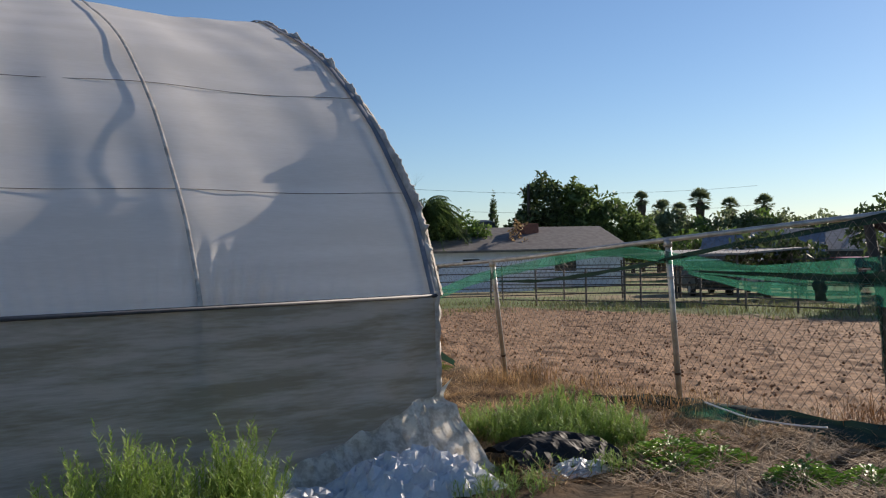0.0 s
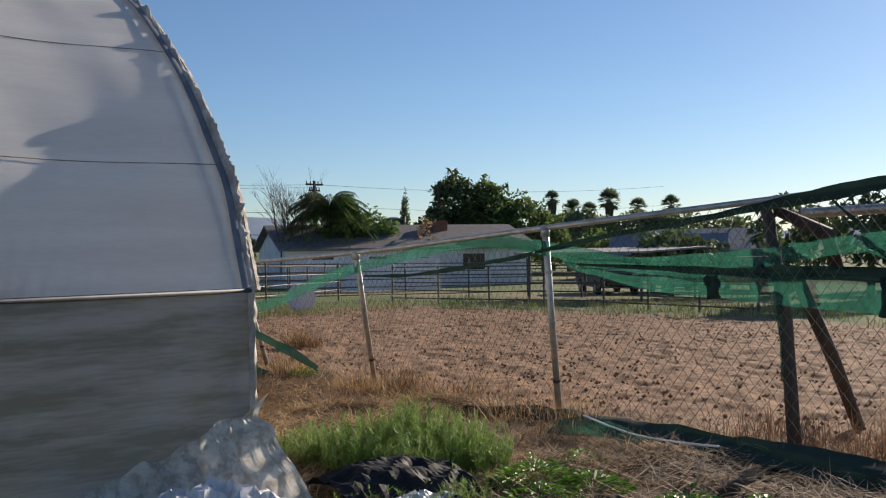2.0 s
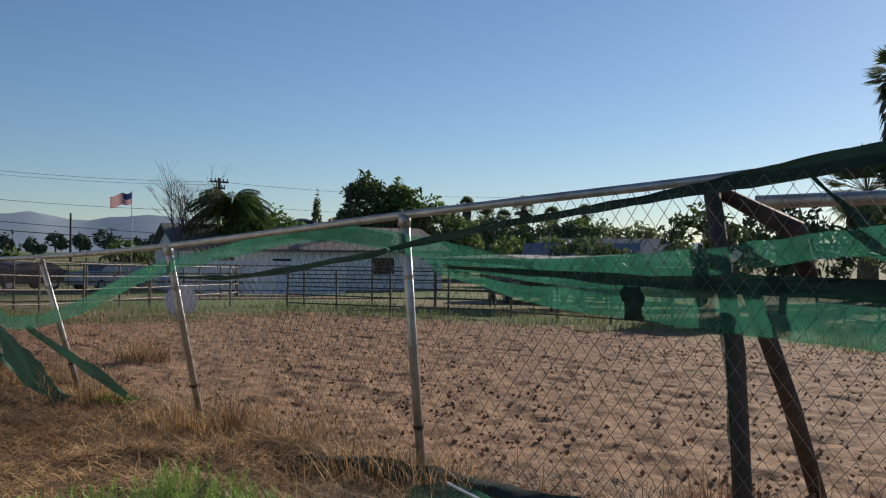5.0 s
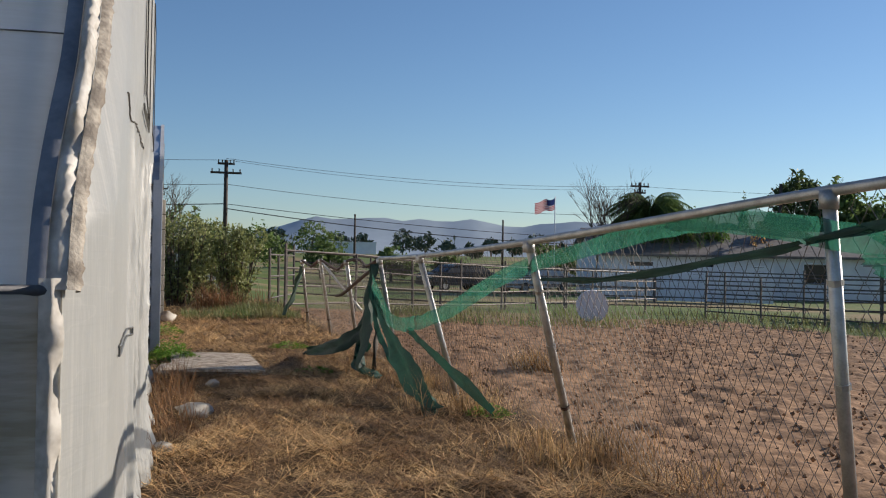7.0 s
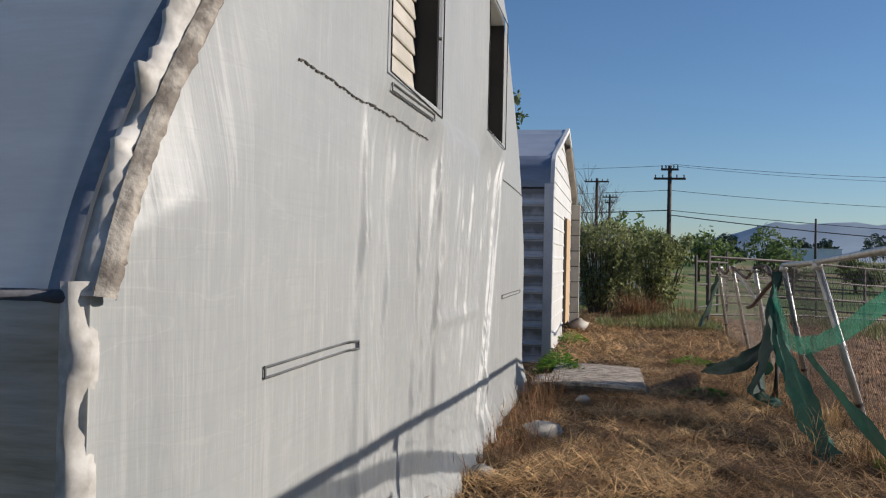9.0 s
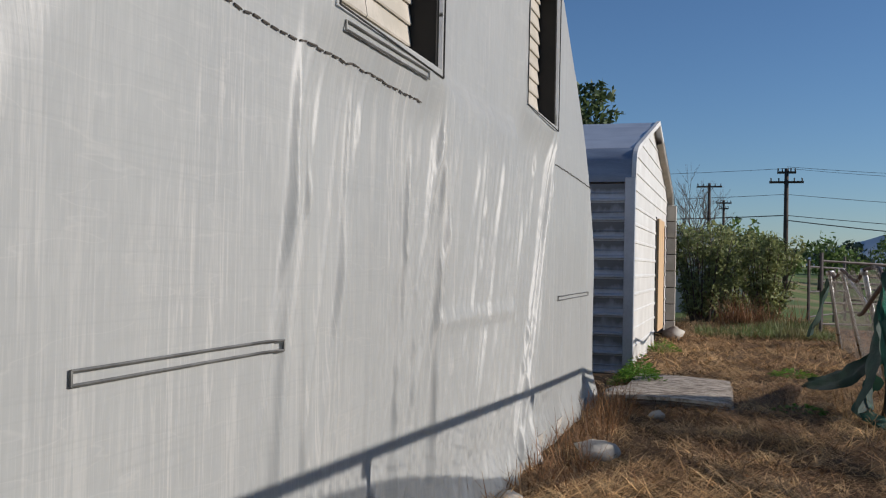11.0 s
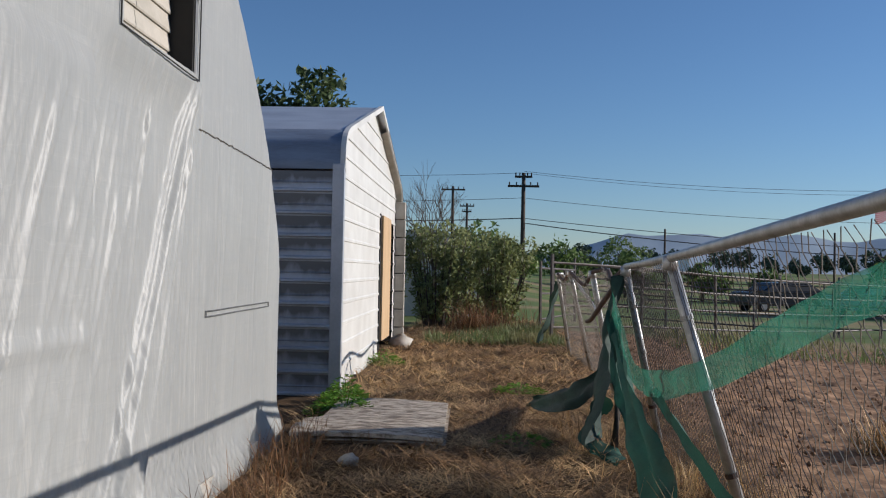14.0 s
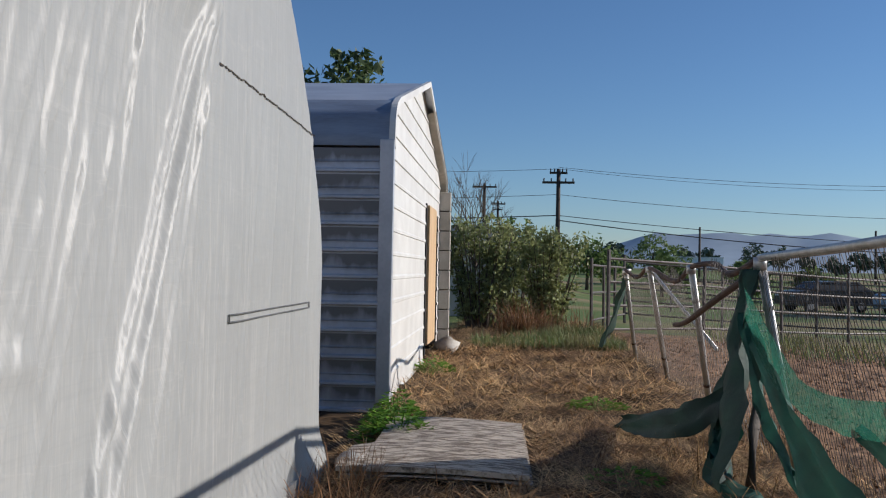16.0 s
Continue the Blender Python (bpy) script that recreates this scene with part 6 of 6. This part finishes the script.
part("canton", flag_strip(0.02, 0.42, 0.0, 7 / 13), M_FLAGBLUE, flag)


# ---- corral, houses and vehicles ----
def corral_line(a, b, posts, rails, h, label):
    """A pipe corral panel line: posts and rails."""
    a, b = Vector(a), Vector(b)
    t = thing("corral_fence", (a.x, a.y, ground_z(a.x, a.y)), label, "fence", "corral fences")
    n = int((b - a).length / posts)
    pts = [a.lerp(b, i / n) for i in range(n + 1)]
    for i, p in enumerate(pts):
        z = ground_z(p.x, p.y)
        lean = 0.06 * noise.noise(Vector((p.x, p.y, 0)))
        part("post", Mesh().tube([(p.x, p.y, z - 0.1), (p.x + lean, p.y, z + h + (0.15 if i % 3 == 0 else 0.0))], 0.035, 6), M_CORRAL, t)
    for k in range(rails):
        hh = h * (0.16 + 0.84 * k / (rails - 1))
        part("rail", Mesh().tube([(p.x, p.y, ground_z(p.x, p.y) + hh + 0.03 * noise.noise(Vector((p.x, k, 2)))) for p in pts], 0.022, 5, caps=False), M_CORRAL, t)
    return t


CL = "dark weathered pipe-rail corral fence"
corral_line((8.0, 27.5, 0), (17.5, 29.5, 0), 2.4, 5, 1.45, CL)
corral_line((17.5, 29.5, 0), (28.5, 27.0, 0), 2.4, 5, 1.45, CL)
corral_line((20.4, 25.5, 0), (22.6, 17.5, 0), 2.0, 5, 1.3, CL)
corral_line((22.6, 17.5, 0), (21.6, 11.6, 0), 1.6, 5, 1.05, CL)
corral_line((28.5, 27.0, 0), (30.0, 16.0, 0), 2.4, 5, 1.5, CL)
corral_line((21.0, 5.0, 0), (30.0, 12.0, 0), 2.4, 4, 1.2, CL)
corral_line((6.9, 24.0, 0), (8.0, 27.5, 0), 1.0, 3, 1.3, "weathered wooden paling fence by the bushes")
corral_line((6.9, 21.0, 0), (26, 38, 0), 2.4, 4, 1.4, CL)
corral_line((12, 44, 0), (30, 40, 0), 2.4, 4, 1.4, CL)


def box_house(name, a, b, depth, wall_h, ridge_h, roof_mat, label, windows, wall_mat, chimney=None, hip=0.0):
    """A low house: its front runs from a to b, its roof ridge alongside."""
    a, b = Vector((*a, 0)), Vector((*b, 0))
    z = ground_z(*((a + b) / 2)[:2])
    along = (b - a).normalized()
    L = (b - a).length
    back = Vector((-along.y, along.x, 0))
    if back.dot((a + b) / 2) < 0:
        back = -back
    t = thing(name, (*((a + b) / 2)[:2], z), label, "house")

    def at(u, v, h):
        return a + along * u + back * v + Vector((0, 0, z + h))

    wall = Mesh()
    for p, q in (((0, 0), (L, 0)), ((L, 0), (L, depth)), ((L, depth), (0, depth)), ((0, depth), (0, 0))):
        wall.add([at(*p, -0.3), at(*q, -0.3), at(*q, wall_h), at(*p, wall_h)], [(0, 1, 2, 3)])
    for u in (0, L):
        wall.add([at(u, 0, wall_h), at(u, depth, wall_h), at(u, depth / 2, ridge_h - 0.05)], [(0, 1, 2)])
    part("wall", wall, wall_mat, t)
    o = 0.45
    rf = Mesh()
    for s, v in ((1, -o), (-1, depth + o)):
        e = wall_h - 0.12
        rf.add([at(-o, v, e), at(L + o, v, e), at(L + o - hip, depth / 2, ridge_h), at(-o + hip, depth / 2, ridge_h), at(-o, v, e + 0.14), at(L + o, v, e + 0.14), at(L + o - hip, depth / 2, ridge_h + 0.14), at(-o + hip, depth / 2, ridge_h + 0.14)], [(3, 2, 1, 0), (4, 5, 6, 7), (0, 1, 5, 4), (0, 4, 7, 3), (1, 2, 6, 5)])
    if hip:
        for u, k in ((-o, hip), (L + o, -hip)):
            rf.add([at(u, -o, wall_h + 0.02), at(u, depth + o, wall_h + 0.02), at(u + k, depth / 2, ridge_h + 0.14)], [(0, 1, 2)])
    part("roof", rf, roof_mat, t)
    for u, w, h0, h1 in windows:
        win = part("window", Mesh().add([at(u, -0.03, h0), at(u + w, -0.03, h0), at(u + w, -0.03, h1), at(u, -0.03, h1)], [(0, 1, 2, 3)]), M_GLASS, t)
        fr = Mesh()
        for (p, q), (c, d) in (((u, h0), (u + w, h0)), ((u + w, h0), (u + w, h1)), ((u + w, h1), (u, h1)), ((u, h1), (u, h0))):
            fr.tube([at(p, -0.05, q), at(c, -0.05, d)], 0.04, 4)
        part("window_frame", fr, M_VINYL, win)
    if chimney:
        u, v, h = chimney
        p = at(u, v, 0)
        part("chimney", Mesh().box((p.x - 0.6, p.y - 0.45, z + 2.3), (p.x + 0.6, p.y + 0.45, z + h), 0.02), M_BRICK, t, "red brick chimney")
    return t


box_house("house", (28.0, 47.4), (43.8, 42.7), 8.5, 2.5, 3.95, M_SHINGLE, "long white stucco house with a grey shingle roof", [(1.6, 1.4, 1.1, 2.1), (5.2, 1.2, 1.2, 2.0), (8.6, 0.7, 1.3, 1.9), (11.5, 1.6, 1.0, 2.1)], M_HOUSE, (11.0, 3.2, 4.3), 0.0)
box_house("house", (58.5, 49.0), (66.5, 38.5), 9.0, 2.2, 3.9, M_GREYROOF, "low house with a pale grey roof", [(3, 1.5, 0.9, 1.9), (8, 1.5, 0.9, 1.9)], M_DARKPAINT, None, 2.0)
box_house("house", (57.5, 47.5), (62.0, 40.5), 4.0, 2.0, 3.4, M_BLUEROOF, "low wing with a blue-grey roof", [(2, 1.2, 0.9, 1.7)], M_DARKPAINT, None, 0.0)
# white vinyl screen in front of the house
va, vb = Vector((26.1, 41.6, 0)), Vector((32.2, 37.7, 0))
screen = thing("vinyl_fence", (29, 39.7, ground_z(29, 39.7)), "white horizontal-board vinyl screen before the house", "fence")
for k in range(9):
    z = ground_z(29, 39.7) + 0.05 + 0.19 * k
    for s in range(3):
        p, q = va.lerp(vb, s / 3 + 0.004), va.lerp(vb, (s + 1) / 3 - 0.004)
        part("board", Mesh().add([(p.x, p.y, z), (q.x, q.y, z), (q.x, q.y, z + 0.182), (p.x, p.y, z + 0.182), (p.x + 0.03, p.y + 0.04, z), (q.x + 0.03, q.y + 0.04, z), (q.x + 0.03, q.y + 0.04, z + 0.182), (p.x + 0.03, p.y + 0.04, z + 0.182)], [(0, 1, 2, 3), (7, 6, 5, 4), (3, 2, 6, 7), (0, 4, 5, 1)]), M_VINYL, screen)


def car(x, y, turn, paint, label, length=4.6, w=1.85, h=1.62):
    """A parked car: body, cabin glass and wheels."""
    z0 = ground_z(x, y)
    t = thing("parked_car", (x, y, z0), label, "car", "parked cars")
    t.rotation_euler = (0, 0, turn)

    def local(name, m, material, parent, label=""):
        data = bpy.data.meshes.new(name)
        data.from_pydata(m.v, [], m.f)
        data.materials.append(material)
        ob = new(name, data)
        ob.parent = parent
        if label:
            ob["label"] = label
        return ob

    prof = [(-0.5, 0.25), (-0.5, 0.58), (-0.46, 0.66), (-0.28, 0.70), (-0.16, 0.97), (0.05, 1.0), (0.28, 0.98), (0.42, 0.72), (0.49, 0.68), (0.5, 0.3), (0.45, 0.22), (-0.45, 0.2)]
    b = Mesh()
    n = len(prof)
    for s, k in ((-0.5, 1.0), (0.5, 1.0)):
        b.v += [(length * u, w * s * (0.86 if v > 0.75 else 1), h * v) for u, v in prof]
    b.f += [tuple(range(n)), tuple(range(2 * n - 1, n - 1, -1))] + [(i, (i + 1) % n + 0, n + (i + 1) % n, n + i) for i in range(n)]
    body = local("body", b, paint, t)
    for s in (-1, 1):
        y0 = s * w * 0.47
        for u0, u1 in ((-0.19, 0.02), (0.05, 0.27)):
            local("side_window", Mesh().add([(length * (u0 - 0.04 if u0 < 0 else u0), y0 * 1.02, h * 0.72), (length * (u1 + (0.05 if u1 > 0.2 else 0)), y0 * 1.02, h * 0.72), (length * u1, y0 * 0.95, h * 0.94), (length * (u0 + (0.03 if u0 < 0 else 0)), y0 * 0.95, h * 0.94)], [(0, 1, 2, 3)]), M_GLASS, body)
        for u in (-0.31, 0.3):
            wh = local("wheel", Mesh().tube([(length * u, s * w * 0.40, 0.33), (length * u, s * w * 0.51, 0.33)], 0.33, 16), M_TYRE, t)
            local("rim", Mesh().tube([(length * u, s * w * 0.50, 0.33), (length * u, s * w * 0.515, 0.33)], 0.2, 12), M_GALV, wh)
    local("windscreen", Mesh().add([(-length * 0.285, -w * 0.4, h * 0.72), (-length * 0.285, w * 0.4, h * 0.72), (-length * 0.168, w * 0.38, h * 0.955), (-length * 0.168, -w * 0.38, h * 0.955)], [(0, 1, 2, 3)]), M_GLASS, body)
    for s in (-1, 1):
        local("headlight", Mesh().box((-length * 0.503, s * w * 0.36 - 0.15, h * 0.5), (-length * 0.49, s * w * 0.36 + 0.15, h * 0.58)), M_HOUSE, body)
    return t


car(26.2, 52.6, 0.35, M_CARPAINT, "silver estate car parked beyond the corral", 5.2)
car(21.8, 54.5, 0.3, M_DARKPAINT, "dark pickup parked beyond the corral", 4.8)
car(33.5, 27.0, 1.0, M_DARKPAINT, "dark car behind the corral rails", 4.4)
car(38.5, 22.5, 1.1, M_REDPAINT, "dark red car behind the corral rails", 4.4)
car(36.0, 25.0, 0.9, M_CARPAINT, "silver car behind the corral rails", 4.2)
for i, (x, y, w) in enumerate(((29.6, 148.9, 5.2), (35.2, 147.8, 5.6))):
    z = ground_z(x, y)
    tr = thing("white_trailer", (x, y, z), "long white storage trailer far across the field", "trailer", "far trailers")
    part("body", Mesh().box((x - w / 2, y - 1.3, z + 0.1), (x + w / 2, y + 1.3, z + 2.0), 0.05), M_VINYL, tr)
    part("roof", Mesh().box((x - w / 2 - 0.1, y - 1.4, z + 2.0), (x + w / 2 + 0.1, y + 1.4, z + 2.12), 0.02), M_HOUSE, tr)
tank = thing("water_tank", (47.1, 63.2, ground_z(47.1, 63.2)), "dark round water tank above the roofs", "tank")
part("body", Mesh().tube([(47.1, 63.2, ground_z(47, 63)), (47.1, 63.2, 4.3)], 1.0, 18), M_TANK, tank)
part("lid", Mesh().tube([(47.1, 63.2, 4.3), (47.1, 63.2, 4.5)], [1.02, 0.3], 18), M_TANK, tank)
# low open shelter in the corral
sh = thing("corral_shelter", (28.0, 22.0, ground_z(28, 22)), "low dark open shelter with a flat metal roof", "shelter")
for x, y in ((26.2, 24.5), (26.8, 19.5), (29.8, 24.9), (30.4, 19.9)):
    part("post", Mesh().tube([(x, y, ground_z(x, y)), (x, y, ground_z(x, y) + 1.75)], 0.05, 6), M_CORRAL, sh)
zr = ground_z(28, 22) + 1.75
part("roof", Mesh().add([(25.8, 24.9, zr), (26.5, 19.0, zr), (30.9, 19.5, zr + 0.15), (30.2, 25.4, zr + 0.15), (25.8, 24.9, zr + 0.06), (26.5, 19.0, zr + 0.06), (30.9, 19.5, zr + 0.21), (30.2, 25.4, zr + 0.21)], [(3, 2, 1, 0), (4, 5, 6, 7), (0, 1, 5, 4), (1, 2, 6, 5), (2, 3, 7, 6), (3, 0, 4, 7)]), M_GREYROOF, sh)
# pale hoop roof behind the bushes
hr = thing("hoop_house", (4.6, 31.0, 0), "pale plastic hoop house behind wild bushes", "greenhouse")
part("cover", Mesh().sheet([[Vector((4.2 + 1.9 * math.cos(math.pi * k / 16), y, 0.4 + 1.9 * math.sin(math.pi * k / 16))) for k in range(17)] for y in (28.5, 31, 34, 38)]), M_ENDFILM, hr, soft=True)
part("end_sheet", Mesh().add([(4.2 + 1.9 * math.cos(math.pi * k / 16), 28.5, 0.4 + 1.9 * math.sin(math.pi * k / 16)) for k in range(17)] + [(2.3, 28.5, 0), (6.1, 28.5, 0)], [tuple(range(17)) + (17, 18)]), M_ENDFILM, hr)
